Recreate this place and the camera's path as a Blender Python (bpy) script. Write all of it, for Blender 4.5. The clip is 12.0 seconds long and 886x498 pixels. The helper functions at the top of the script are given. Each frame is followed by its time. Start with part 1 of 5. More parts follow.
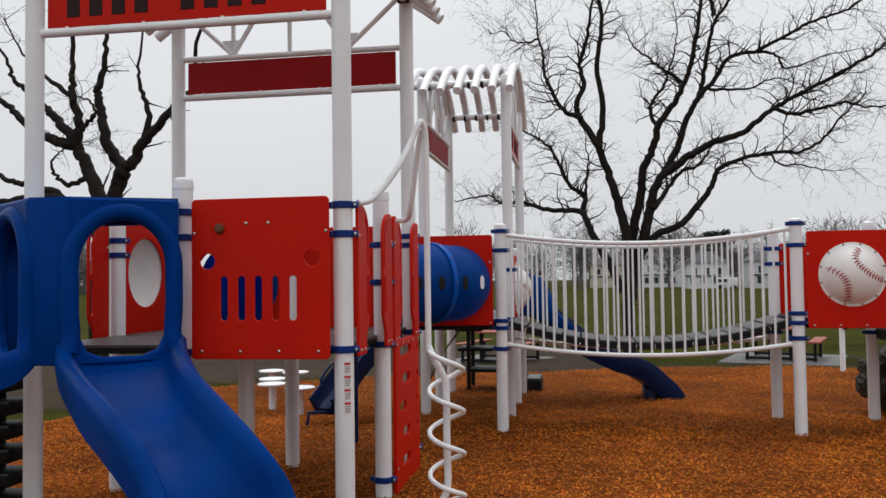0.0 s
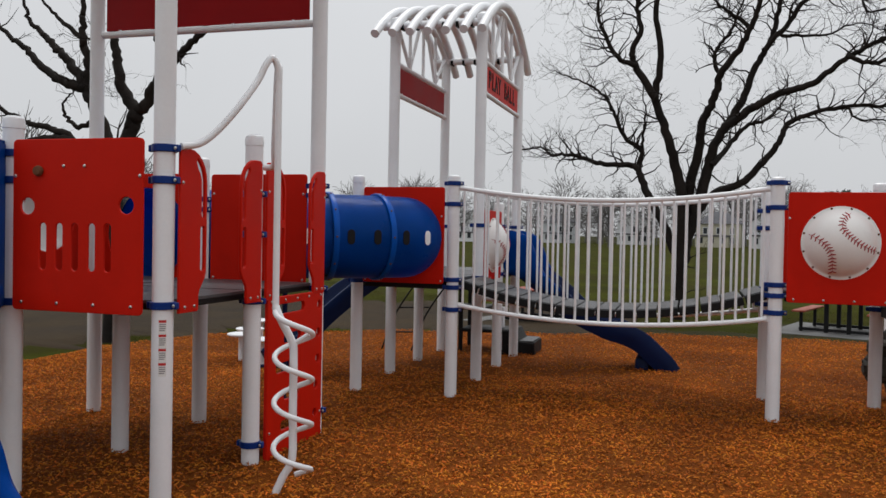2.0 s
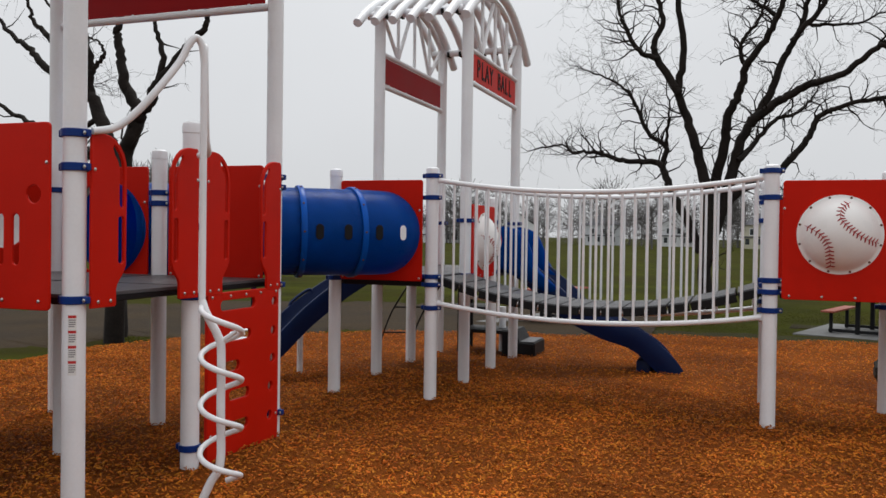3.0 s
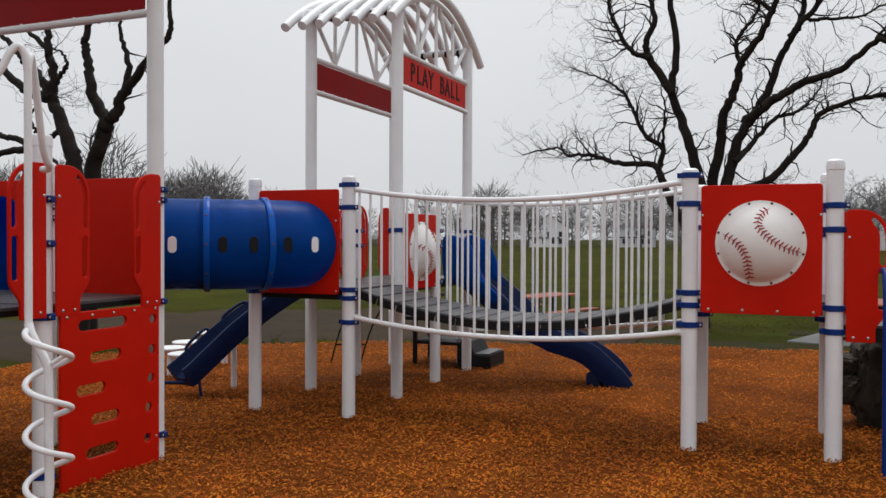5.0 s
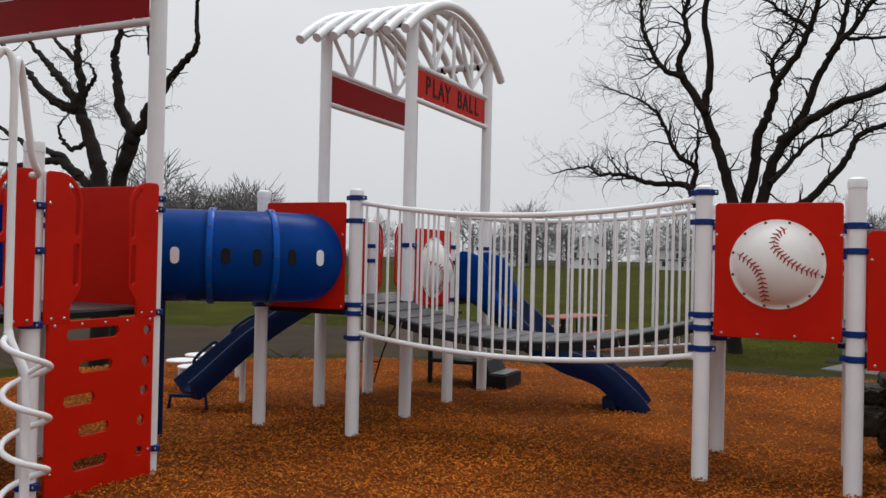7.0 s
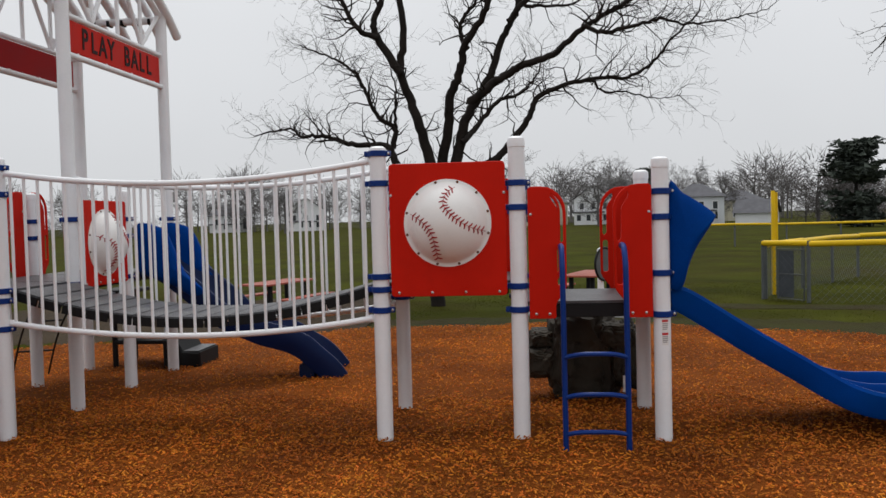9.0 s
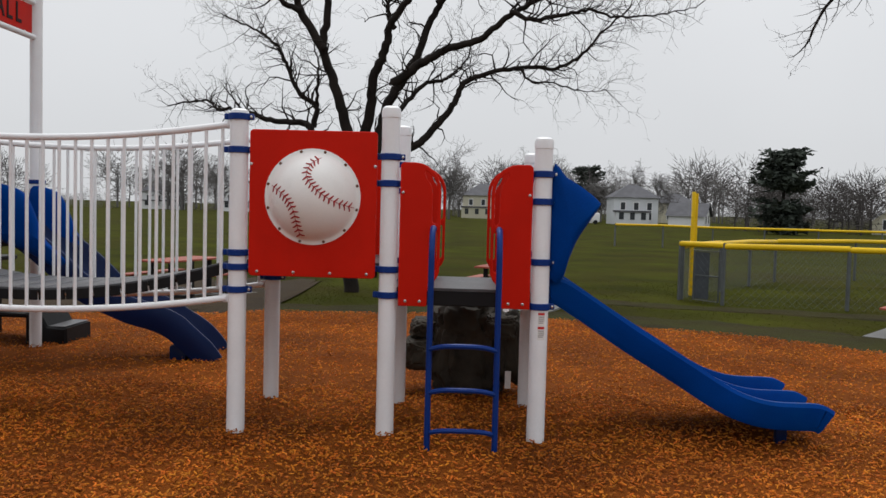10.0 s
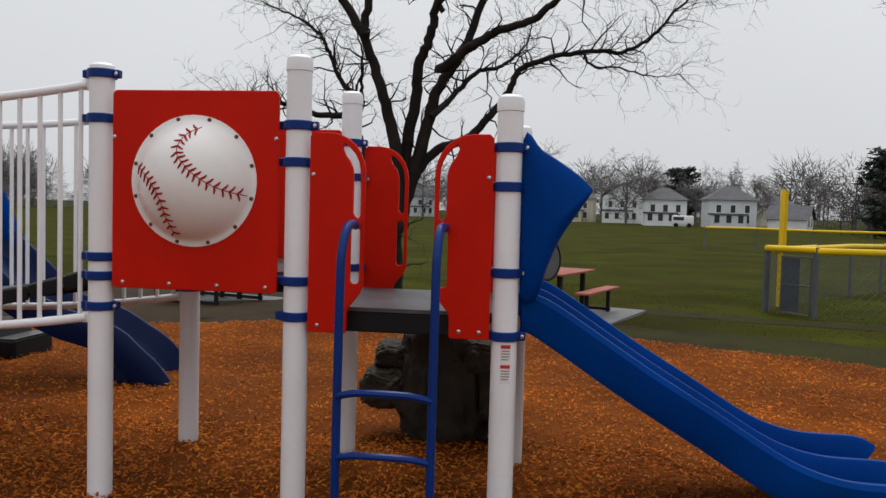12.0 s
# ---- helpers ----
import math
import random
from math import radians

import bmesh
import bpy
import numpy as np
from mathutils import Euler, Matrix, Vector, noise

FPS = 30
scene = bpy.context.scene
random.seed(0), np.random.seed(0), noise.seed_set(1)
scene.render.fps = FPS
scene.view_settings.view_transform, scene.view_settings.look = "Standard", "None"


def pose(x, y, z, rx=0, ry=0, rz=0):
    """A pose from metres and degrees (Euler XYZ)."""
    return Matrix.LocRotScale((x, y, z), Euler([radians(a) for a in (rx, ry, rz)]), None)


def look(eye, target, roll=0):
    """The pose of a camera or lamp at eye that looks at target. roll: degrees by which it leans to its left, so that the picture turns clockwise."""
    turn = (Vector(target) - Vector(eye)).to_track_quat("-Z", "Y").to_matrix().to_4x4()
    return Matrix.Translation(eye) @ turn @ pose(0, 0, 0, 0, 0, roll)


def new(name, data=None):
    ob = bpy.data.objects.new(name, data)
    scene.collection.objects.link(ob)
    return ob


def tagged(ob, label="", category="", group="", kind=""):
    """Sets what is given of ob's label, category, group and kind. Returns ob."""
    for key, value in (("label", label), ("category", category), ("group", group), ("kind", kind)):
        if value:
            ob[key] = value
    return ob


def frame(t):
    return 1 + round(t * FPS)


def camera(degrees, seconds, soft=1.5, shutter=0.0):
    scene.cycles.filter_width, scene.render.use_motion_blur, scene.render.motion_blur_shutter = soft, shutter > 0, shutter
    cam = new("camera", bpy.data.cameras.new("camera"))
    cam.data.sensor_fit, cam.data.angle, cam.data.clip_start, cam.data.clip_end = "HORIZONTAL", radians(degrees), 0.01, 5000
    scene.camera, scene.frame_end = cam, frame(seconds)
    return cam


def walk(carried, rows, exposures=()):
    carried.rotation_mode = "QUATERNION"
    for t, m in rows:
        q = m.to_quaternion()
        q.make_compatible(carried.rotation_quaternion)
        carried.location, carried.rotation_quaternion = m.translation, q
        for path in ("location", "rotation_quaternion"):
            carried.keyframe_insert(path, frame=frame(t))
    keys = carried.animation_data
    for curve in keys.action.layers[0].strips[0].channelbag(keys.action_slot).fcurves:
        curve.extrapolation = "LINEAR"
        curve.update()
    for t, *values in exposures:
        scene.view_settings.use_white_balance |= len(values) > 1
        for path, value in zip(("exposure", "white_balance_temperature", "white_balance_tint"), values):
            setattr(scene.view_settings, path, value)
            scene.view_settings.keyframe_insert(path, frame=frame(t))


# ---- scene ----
cam = camera(56.1, 12.0)
PATH = [
    (0, (0.867, -9.293, 1.656), (0.545, -7.321, 1.732), -0.8),
    (0.5, (1.262, -9.091, 1.717), (0.97, -7.114, 1.783), -0.1),
    (1, (1.712, -8.811, 1.656), (1.414, -6.834, 1.728), 1.3),
    (1.5, (2.006, -8.574, 1.646), (1.508, -6.637, 1.637), -0.2),
    (2, (2.377, -8.326, 1.69), (1.805, -6.41, 1.65), 1.1),
    (2.5, (2.627, -8.019, 1.61), (1.981, -6.127, 1.565), 0.8),
    (4.5, (3.677, -7.195, 1.675), (2.976, -5.322, 1.682), 0.7),
    (5, (3.844, -7.014, 1.694), (3.086, -5.163, 1.668), 0.2),
    (5.5, (4.036, -6.833, 1.689), (3.167, -5.033, 1.625), 1.9),
    (6, (4.03, -6.742, 1.708), (3.135, -4.954, 1.672), 1.1),
    (6.5, (4.027, -6.728, 1.692), (3.121, -4.945, 1.719), 1.1),
    (8.5, (4.113, -6.577, 1.616), (3.768, -4.607, 1.565), -0.2),
    (9, (4.29, -6.369, 1.697), (4.084, -4.381, 1.624), -1.5),
    (9.5, (4.541, -6.225, 1.651), (4.5, -4.228, 1.563), 1.4),
    (10, (4.764, -5.816, 1.608), (4.704, -3.819, 1.51), 1.5),
    (10.5, (4.952, -5.424, 1.636), (4.926, -3.427, 1.533), 0.3),
    (11, (5.203, -4.97, 1.618), (5.178, -2.974, 1.506), 0.8),
    (11.5, (5.349, -4.523, 1.568), (5.18, -2.531, 1.514), 1.0),
    (12, (5.533, -4.079, 1.554), (5.254, -2.101, 1.458), 1.5),
]
walk(cam, [(t, look(eye, target, roll)) for t, eye, target, roll in PATH], exposures=[(0, -0.08), (0.5, -0.18), (1.0, -0.30), (1.5, -0.34), (2.0, -0.24), (2.5, -0.16), (4.5, -0.06), (5.5, -0.14), (6.5, -0.14), (8.5, -0.12), (10, -0.10), (12, -0.14)])

# ---- world and light: a bright overcast day ----
sky = bpy.data.worlds.new("overcast_sky")
scene.world = sky
sky.use_nodes = True
wn, wl = sky.node_tree.nodes, sky.node_tree.links
wn.clear()
w_out, w_bg = wn.new("ShaderNodeOutputWorld"), wn.new("ShaderNodeBackground")
w_sky = wn.new("ShaderNodeTexSky")
w_sky.sky_type, w_sky.sun_disc = "NISHITA", False
w_sky.sun_elevation, w_sky.sun_rotation = radians(62), radians(7)
w_grey = wn.new("ShaderNodeHueSaturation")
w_grey.inputs["Saturation"].default_value = 0.12
w_grey.inputs["Value"].default_value = 0.10
wl.new(w_sky.outputs[0], w_grey.inputs["Color"])
w_co, w_sep = wn.new("ShaderNodeTexCoord"), wn.new("ShaderNodeSeparateXYZ")
wl.new(w_co.outputs["Generated"], w_sep.inputs[0])
# cloud cover: the zenith of an overcast sky is about three times as bright as its horizon
w_ramp = wn.new("ShaderNodeValToRGB")
w_ramp.color_ramp.elements[0].position, w_ramp.color_ramp.elements[0].color = 0.0, (0.696, 0.712, 0.737, 1)
w_ramp.color_ramp.elements[1].position, w_ramp.color_ramp.elements[1].color = 1.0, (1.55, 1.58, 1.62, 1)
e = w_ramp.color_ramp.elements.new(0.3)
e.color = (0.853, 0.872, 0.902, 1)
e = w_ramp.color_ramp.elements.new(0.6)
e.color = (1.05, 1.07, 1.10, 1)
wl.new(w_sep.outputs["Z"], w_ramp.inputs[0])
w_cloud = wn.new("ShaderNodeTexNoise")
w_cloud.inputs["Scale"].default_value, w_cloud.inputs["Detail"].default_value = 2.2, 4
wl.new(w_co.outputs["Generated"], w_cloud.inputs["Vector"])
w_cr = wn.new("ShaderNodeMapRange")
w_cr.inputs["To Min"].default_value, w_cr.inputs["To Max"].default_value = 0.9, 1.1
wl.new(w_cloud.outputs["Fac"], w_cr.inputs["Value"])
w_mul = wn.new("ShaderNodeVectorMath")
w_mul.operation = "SCALE"
wl.new(w_ramp.outputs[0], w_mul.inputs[0])
wl.new(w_cr.outputs[0], w_mul.inputs["Scale"])
w_mix = wn.new("ShaderNodeMix")
w_mix.data_type = "RGBA"
w_mix.inputs["Factor"].default_value = 0.9
wl.new(w_grey.outputs[0], w_mix.inputs["A"])
wl.new(w_mul.outputs[0], w_mix.inputs["B"])
wl.new(w_mix.outputs["Result"], w_bg.inputs["Color"])
w_bg.inputs["Strength"].default_value = 1.0
wl.new(w_bg.outputs[0], w_out.inputs[0])
sun = new("sun", bpy.data.lights.new("sun", "SUN"))
sun.data.energy, sun.data.angle, sun.data.color = 1.4, radians(24), (1.0, 0.98, 0.95)
sun.matrix_world = look((1, 8, 15), (2, 0, 0))
scene.view_settings.exposure = 0.0


# ---- materials ----
def surf(name, base, rough=0.5, var=0.15, scale=6.0, bump=0.0, bump_scale=80.0, metal=0.0, dirt=None, dirt_at=0.62, spec=0.18, island=0.0, each=0.0, hue=0.0):
    """A painted, moulded or natural surface: broad stains, fine grain, relief; island and each vary joined and separate pieces."""
    m = bpy.data.materials.new(name)
    m.use_nodes = True
    n, k = m.node_tree.nodes, m.node_tree.links
    b = n["Principled BSDF"]
    co = n.new("ShaderNodeTexCoord")
    big = n.new("ShaderNodeTexNoise")
    big.inputs["Scale"].default_value, big.inputs["Detail"].default_value = scale, 6
    k.new(co.outputs["Object"], big.inputs["Vector"])
    fine = n.new("ShaderNodeTexNoise")
    fine.inputs["Scale"].default_value, fine.inputs["Detail"].default_value = bump_scale, 3
    k.new(co.outputs["Object"], fine.inputs["Vector"])
    add = n.new("ShaderNodeMath")
    add.operation = "MULTIPLY_ADD"
    add.inputs[1].default_value = 0.35
    k.new(fine.outputs["Fac"], add.inputs[0])
    k.new(big.outputs["Fac"], add.inputs[2])
    mr = n.new("ShaderNodeMapRange")
    mr.inputs["From Min"].default_value, mr.inputs["From Max"].default_value = 0.45, 0.9
    mr.inputs["To Min"].default_value, mr.inputs["To Max"].default_value = 1 - var, 1 + var
    k.new(add.outputs[0], mr.inputs["Value"])
    hsv = n.new("ShaderNodeHueSaturation")
    hsv.inputs["Color"].default_value = (*base, 1)
    value = mr.outputs[0]
    for on, source in ((island, ("ShaderNodeNewGeometry", "Random Per Island")), (each, ("ShaderNodeObjectInfo", "Random"))):
        if on:
            g = n.new(source[0])
            r = n.new("ShaderNodeMapRange")
            r.inputs["To Min"].default_value, r.inputs["To Max"].default_value = 1 - on, 1 + on
            k.new(g.outputs[source[1]], r.inputs["Value"])
            mm = n.new("ShaderNodeMath")
            mm.operation = "MULTIPLY"
            k.new(value, mm.inputs[0])
            k.new(r.outputs[0], mm.inputs[1])
            value = mm.outputs[0]
            if hue:
                hr = n.new("ShaderNodeMapRange")
                hr.inputs["To Min"].default_value, hr.inputs["To Max"].default_value = 0.5 - hue, 0.5 + hue
                ran = n.new("ShaderNodeMath")
                ran.operation = "FRACT"
                ten = n.new("ShaderNodeMath")
                ten.operation, ten.inputs[1].default_value = "MULTIPLY", 17.3
                k.new(g.outputs[source[1]], ten.inputs[0])
                k.new(ten.outputs[0], ran.inputs[0])
                k.new(ran.outputs[0], hr.inputs["Value"])
                k.new(hr.outputs[0], hsv.inputs["Hue"])
    k.new(value, hsv.inputs["Value"])
    colour = hsv.outputs[0]
    if dirt:
        st = n.new("ShaderNodeTexNoise")
        st.inputs["Scale"].default_value, st.inputs["Detail"].default_value = scale * 0.6, 9
        st.inputs["Roughness"].default_value = 0.7
        k.new(co.outputs["Object"], st.inputs["Vector"])
        sr = n.new("ShaderNodeMapRange")
        sr.inputs["From Min"].default_value, sr.inputs["From Max"].default_value = dirt_at - 0.1, dirt_at + 0.1
        sr.inputs["To Max"].default_value = 0.75
        k.new(st.outputs["Fac"], sr.inputs["Value"])
        mx = n.new("ShaderNodeMix")
        mx.data_type = "RGBA"
        k.new(sr.outputs[0], mx.inputs["Factor"])
        k.new(colour, mx.inputs["A"])
        mx.inputs["B"].default_value = (*dirt, 1)
        colour = mx.outputs["Result"]
    k.new(colour, b.inputs["Base Color"])
    rr = n.new("ShaderNodeMapRange")
    rr.inputs["To Min"].default_value, rr.inputs["To Max"].default_value = max(0.03, rough - 0.12), min(1, rough + 0.12)
    k.new(big.outputs["Fac"], rr.inputs["Value"])
    k.new(rr.outputs[0], b.inputs["Roughness"])
    b.inputs["Metallic"].default_value = metal
    b.inputs["Specular IOR Level"].default_value = spec
    if bump:
        bp = n.new("ShaderNodeBump")
        bp.inputs["Strength"].default_value, bp.inputs["Distance"].default_value = 1.0, bump
        k.new(fine.outputs["Fac"], bp.inputs["Height"])
        k.new(bp.outputs[0], b.inputs["Normal"])
    return m


WHITE = surf("white_powder_coat", (0.80, 0.81, 0.83), 0.38, 0.05, 2.5, 0.0004, 60, dirt=(0.42, 0.40, 0.37), dirt_at=0.72, spec=0.35)
RED = surf("red_plastic_sheet", (0.52, 0.0115, 0.0035), 0.42, 0.10, 2.2, 0.0006, 140, dirt=(0.44, 0.011, 0.004), dirt_at=0.64, spec=0.09)
SIGN_RED = surf("darker_red_sheet", (0.30, 0.006, 0.008), 0.5, 0.1, 2.0, 0.0005, 120, spec=0.12)
BLUE = surf("blue_moulded_plastic", (0.0002, 0.036, 0.205), 0.36, 0.22, 2.0, 0.0005, 90, dirt=(0.0006, 0.044, 0.20), dirt_at=0.60, spec=0.03)
TUNNEL_BLUE = surf("bright_blue_tunnel_plastic", (0.0004, 0.078, 0.40), 0.30, 0.15, 2.0, 0.0004, 90, dirt=(0.0006, 0.070, 0.34), dirt_at=0.62, spec=0.12)
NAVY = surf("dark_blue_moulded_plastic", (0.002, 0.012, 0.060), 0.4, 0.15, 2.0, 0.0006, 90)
CLAMP = surf("blue_enamelled_steel", (0.003, 0.028, 0.17), 0.35, 0.1, 5.0, 0.0003, 120, spec=0.18)
STEEL = surf("bright_bolt_steel", (0.55, 0.54, 0.52), 0.3, 0.1, 30, metal=1.0)
DECK = surf("grey_vinyl_deck", (0.075, 0.075, 0.08), 0.4, 0.2, 3.0, 0.0015, 160, dirt=(0.15, 0.145, 0.14), dirt_at=0.64)
BLACK = surf("black_rubber", (0.009, 0.009, 0.010), 0.55, 0.2, 6.0, 0.0008, 120)
ROCK = surf("dark_moulded_rock", (0.030, 0.026, 0.020), 0.75, 0.4, 3.0, 0.008, 18, dirt=(0.055, 0.046, 0.032), dirt_at=0.55, spec=0.2)
BALL = surf("white_bubble_plastic", (0.80, 0.79, 0.77), 0.3, 0.04, 3.0, dirt=(0.66, 0.61, 0.54), dirt_at=0.70)
STITCH = surf("dark_red_stitch_print", (0.33, 0.008, 0.012), 0.5, 0.1, 20)
LETTER = surf("dark_brown_letter", (0.022, 0.006, 0.007), 0.6, 0.1, 20)
PAPER = surf("warning_label_paper", (0.72, 0.71, 0.69), 0.5, 0.05, 30)
INK = surf("grey_label_print", (0.28, 0.27, 0.27), 0.6, 0.1, 60)
LABEL_RED = surf("red_label_print", (0.50, 0.03, 0.03), 0.5, 0.05, 40)
BARK = surf("wet_dark_bark", (0.016, 0.012, 0.010), 0.85, 0.45, 3.0, 0.012, 24, spec=0.2)
TWIG = surf("dark_twigs", (0.024, 0.019, 0.017), 0.9, 0.3, 3.0, spec=0.1)
# Distance haze is painted into this base colour as a paler grey.
FAR_WOOD = surf("haze_paled_bare_wood", (0.15, 0.141, 0.139), 0.95, 0.3, 0.15, spec=0.02)
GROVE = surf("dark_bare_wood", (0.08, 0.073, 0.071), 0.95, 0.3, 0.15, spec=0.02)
PINE = surf("distant_pine_needles", (0.045, 0.055, 0.045), 0.9, 0.35, 0.6, island=0.3)
ASPHALT = surf("wet_old_asphalt", (0.031, 0.022, 0.014), 0.9, 0.45, 0.7, 0.008, 60, dirt=(0.046, 0.030, 0.014), dirt_at=0.50, spec=0.08)
CONCRETE = surf("damp_concrete", (0.14, 0.14, 0.138), 0.6, 0.2, 1.2, 0.002, 60)
YELLOW = surf("yellow_fence_cap", (0.72, 0.46, 0.01), 0.4, 0.12, 1.5)
GALV = surf("galvanised_steel", (0.13, 0.14, 0.145), 0.5, 0.15, 6.0, metal=0.6)
SLATE = surf("slate_blue_sheet", (0.07, 0.078, 0.09), 0.6, 0.2, 3.0, 0.001, 60)
TABLE_RED = surf("faded_red_table_boards", (0.30, 0.075, 0.05), 0.5, 0.2, 4.0, 0.002, 50, each=0.12)
SIDING = surf("white_house_siding", (0.74, 0.75, 0.76), 0.7, 0.06, 0.4)
SIDING_GREY = surf("pale_grey_house_siding", (0.60, 0.62, 0.64), 0.7, 0.06, 0.4)
SIDING_CREAM = surf("cream_house_siding", (0.52, 0.49, 0.38), 0.7, 0.06, 0.4)
ROOFING = surf("grey_roof_shingles", (0.10, 0.10, 0.11), 0.8, 0.2, 0.8)
GLASS_FAR = surf("dark_window_glass", (0.05, 0.055, 0.06), 0.12, 0.1, 1.0)
WOOD_KNOB = surf("weathered_brown_knob", (0.14, 0.06, 0.03), 0.5, 0.2, 20)


def ground_material():
    m = surf("winter_grass", (0.037, 0.041, 0.004), 0.95, 0.5, 0.35, 0.02, 22, dirt=(0.034, 0.026, 0.007), dirt_at=0.55, spec=0.02)
    return m


GRASS = ground_material()
MULCH = surf("wet_mulch_bed", (0.205, 0.056, 0.008), 0.85, 0.4, 0.9, 0.03, 70, dirt=(0.12, 0.030, 0.005), dirt_at=0.54, spec=0.04)
CHIP = surf("orange_wood_chips", (0.44, 0.126, 0.014), 0.65, 0.35, 0.9, dirt=(0.22, 0.050, 0.006), dirt_at=0.57, island=0.5, hue=0.012, spec=0.06)
raw_wood = CHIP.node_tree.nodes["Principled BSDF"]
raw_wood.inputs["Sheen Weight"].default_value = 0.25
raw_wood.inputs["Sheen Roughness"].default_value = 0.4
raw_wood.inputs["Sheen Tint"].default_value = (1.0, 0.50, 0.16, 1)


# ---- mesh helpers ----
def mesh_of(name, bm, material, smooth=False):
    me = bpy.data.meshes.new(name)
    bmesh.ops.recalc_face_normals(bm, faces=bm.faces)
    bm.to_mesh(me)
    bm.free()
    me.materials.append(material)
    if smooth:
        for p in me.polygons:
            p.use_smooth = True
        me.set_sharp_from_angle(angle=radians(38))
    return me


def part(name, bm, material, parent=None, label="", smooth=True, m=None):
    """Links a bmesh as one mesh object under a thing, or at top level."""
    ob = new(name, mesh_of(name, bm, material, smooth))
    if parent is not None:
        ob.parent = parent
    if m is not None:
        ob.matrix_basis = m
    return tagged(ob, label)


def share(name, me, parent, m):
    ob = new(name, me)
    ob.parent = parent
    ob.matrix_basis = m
    return ob


def thing(name, label, category, m=None, group="", kind=""):
    ob = new(name)
    ob.empty_display_size = 0.1
    if m is not None:
        ob.matrix_basis = m
    return tagged(ob, label, category, group, kind)


def add_box(bm, lo, hi, bevel=0.0, seg=2):
    lo, hi = Vector(lo), Vector(hi)
    r = bmesh.ops.create_cube(bm, size=1, matrix=Matrix.Translation((lo + hi) / 2) @ Matrix.Diagonal((*(hi - lo), 1)))
    if bevel:
        es = list({e for v in r["verts"] for e in v.link_edges})
        bmesh.ops.bevel(bm, geom=es, offset=bevel, segments=seg, affect="EDGES", profile=0.5)
    return bm


def box(lo, hi, bevel=0.0, seg=2):
    return add_box(bmesh.new(), lo, hi, bevel, seg)


def smooth_path(pts, n=8, closed=False):
    """A Catmull-Rom curve through the points."""
    p = [Vector(q) for q in pts]
    out = []
    count = len(p) if closed else len(p) - 1
    for i in range(count):
        if closed:
            a, b, c, d = p[i - 1], p[i], p[(i + 1) % len(p)], p[(i + 2) % len(p)]
        else:
            a, b, c, d = p[max(i - 1, 0)], p[i], p[i + 1], p[min(i + 2, len(p) - 1)]
        for j in range(n):
            t = j / n
            out.append(0.5 * ((2 * b) + (c - a) * t + (2 * a - 5 * b + 4 * c - d) * t * t + (3 * b - a - 3 * c + d) * t ** 3))
    if not closed:
        out.append(p[-1])
    return out


def add_tube(bm, pts, r, seg=10, closed=False, caps=True):
    """A round bar along a line; r is one radius or one for each point."""
    p = [Vector(q) for q in pts]
    rs = r if isinstance(r, (list, tuple)) else [r] * len(p)
    n = len(p)
    rings, side = [], None
    for i in range(n):
        if closed:
            d = p[(i + 1) % n] - p[i - 1]
        else:
            d = p[min(i + 1, n - 1)] - p[max(i - 1, 0)]
        d.normalize()
        if side is None:
            side = d.cross(Vector((0, 0, 1)) if abs(d.z) < 0.9 else Vector((1, 0, 0))).normalized()
        else:
            side = (side - d * side.dot(d)).normalized()
        up = d.cross(side)
        rings.append([bm.verts.new(p[i] + rs[i] * (math.cos(a) * side + math.sin(a) * up)) for a in (2 * math.pi * j / seg for j in range(seg))])
    for i in range(n if closed else n - 1):
        a, b = rings[i], rings[(i + 1) % n]
        for j in range(seg):
            bm.faces.new((a[j], a[(j + 1) % seg], b[(j + 1) % seg], b[j]))
    if caps and not closed:
        bm.faces.new(rings[0][::-1])
        bm.faces.new(rings[-1])
    return bm


def tube(pts, r, seg=10, closed=False, caps=True):
    return add_tube(bmesh.new(), pts, r, seg, closed, caps)


def lathe(profile, seg=24, axis_m=None):
    """A turned body from (radius, height) pairs round the z axis."""
    bm = bmesh.new()
    rings = []
    for r, z in profile:
        if r < 1e-5:
            rings.append([bm.verts.new((0, 0, z))])
        else:
            rings.append([bm.verts.new((r * math.cos(2 * math.pi * j / seg), r * math.sin(2 * math.pi * j / seg), z)) for j in range(seg)])
    for a, b in zip(rings, rings[1:]):
        for j in range(seg):
            q = [a[j % len(a)], a[(j + 1) % len(a)], b[(j + 1) % len(b)], b[j % len(b)]]
            q = [v for i, v in enumerate(q) if v not in q[:i]]
            if len(q) > 2:
                bm.faces.new(q)
    if axis_m is not None:
        bmesh.ops.transform(bm, matrix=axis_m, verts=bm.verts)
    return bm


def rounded(w0, z0, w1, z1, r, n=5):
    """A rounded rectangle in the x, z plane; r is one radius or four (lower left, lower right, upper right, upper left)."""
    rs = r if isinstance(r, (list, tuple)) else [r] * 4
    out = []
    for (cx, cz, a0), q in zip(((w0, z0, 180), (w1, z0, 270), (w1, z1, 0), (w0, z1, 90)), rs):
        sx = 1 if cx == w0 else -1
        sz = 1 if cz == z0 else -1
        for i in range(n + 1):
            a = radians(a0 + 90 * i / n)
            out.append((cx + sx * q + q * math.cos(a), cz + sz * q + q * math.sin(a)))
    return out


def circle(cx, cz, rx, rz=None, n=20):
    rz = rx if rz is None else rz
    return [(cx + rx * math.cos(2 * math.pi * i / n), cz + rz * math.sin(2 * math.pi * i / n)) for i in range(n)]


def slot(cx, cz, w, h):
    return rounded(cx - w / 2, cz - h / 2, cx + w / 2, cz + h / 2, min(w, h) * 0.49)


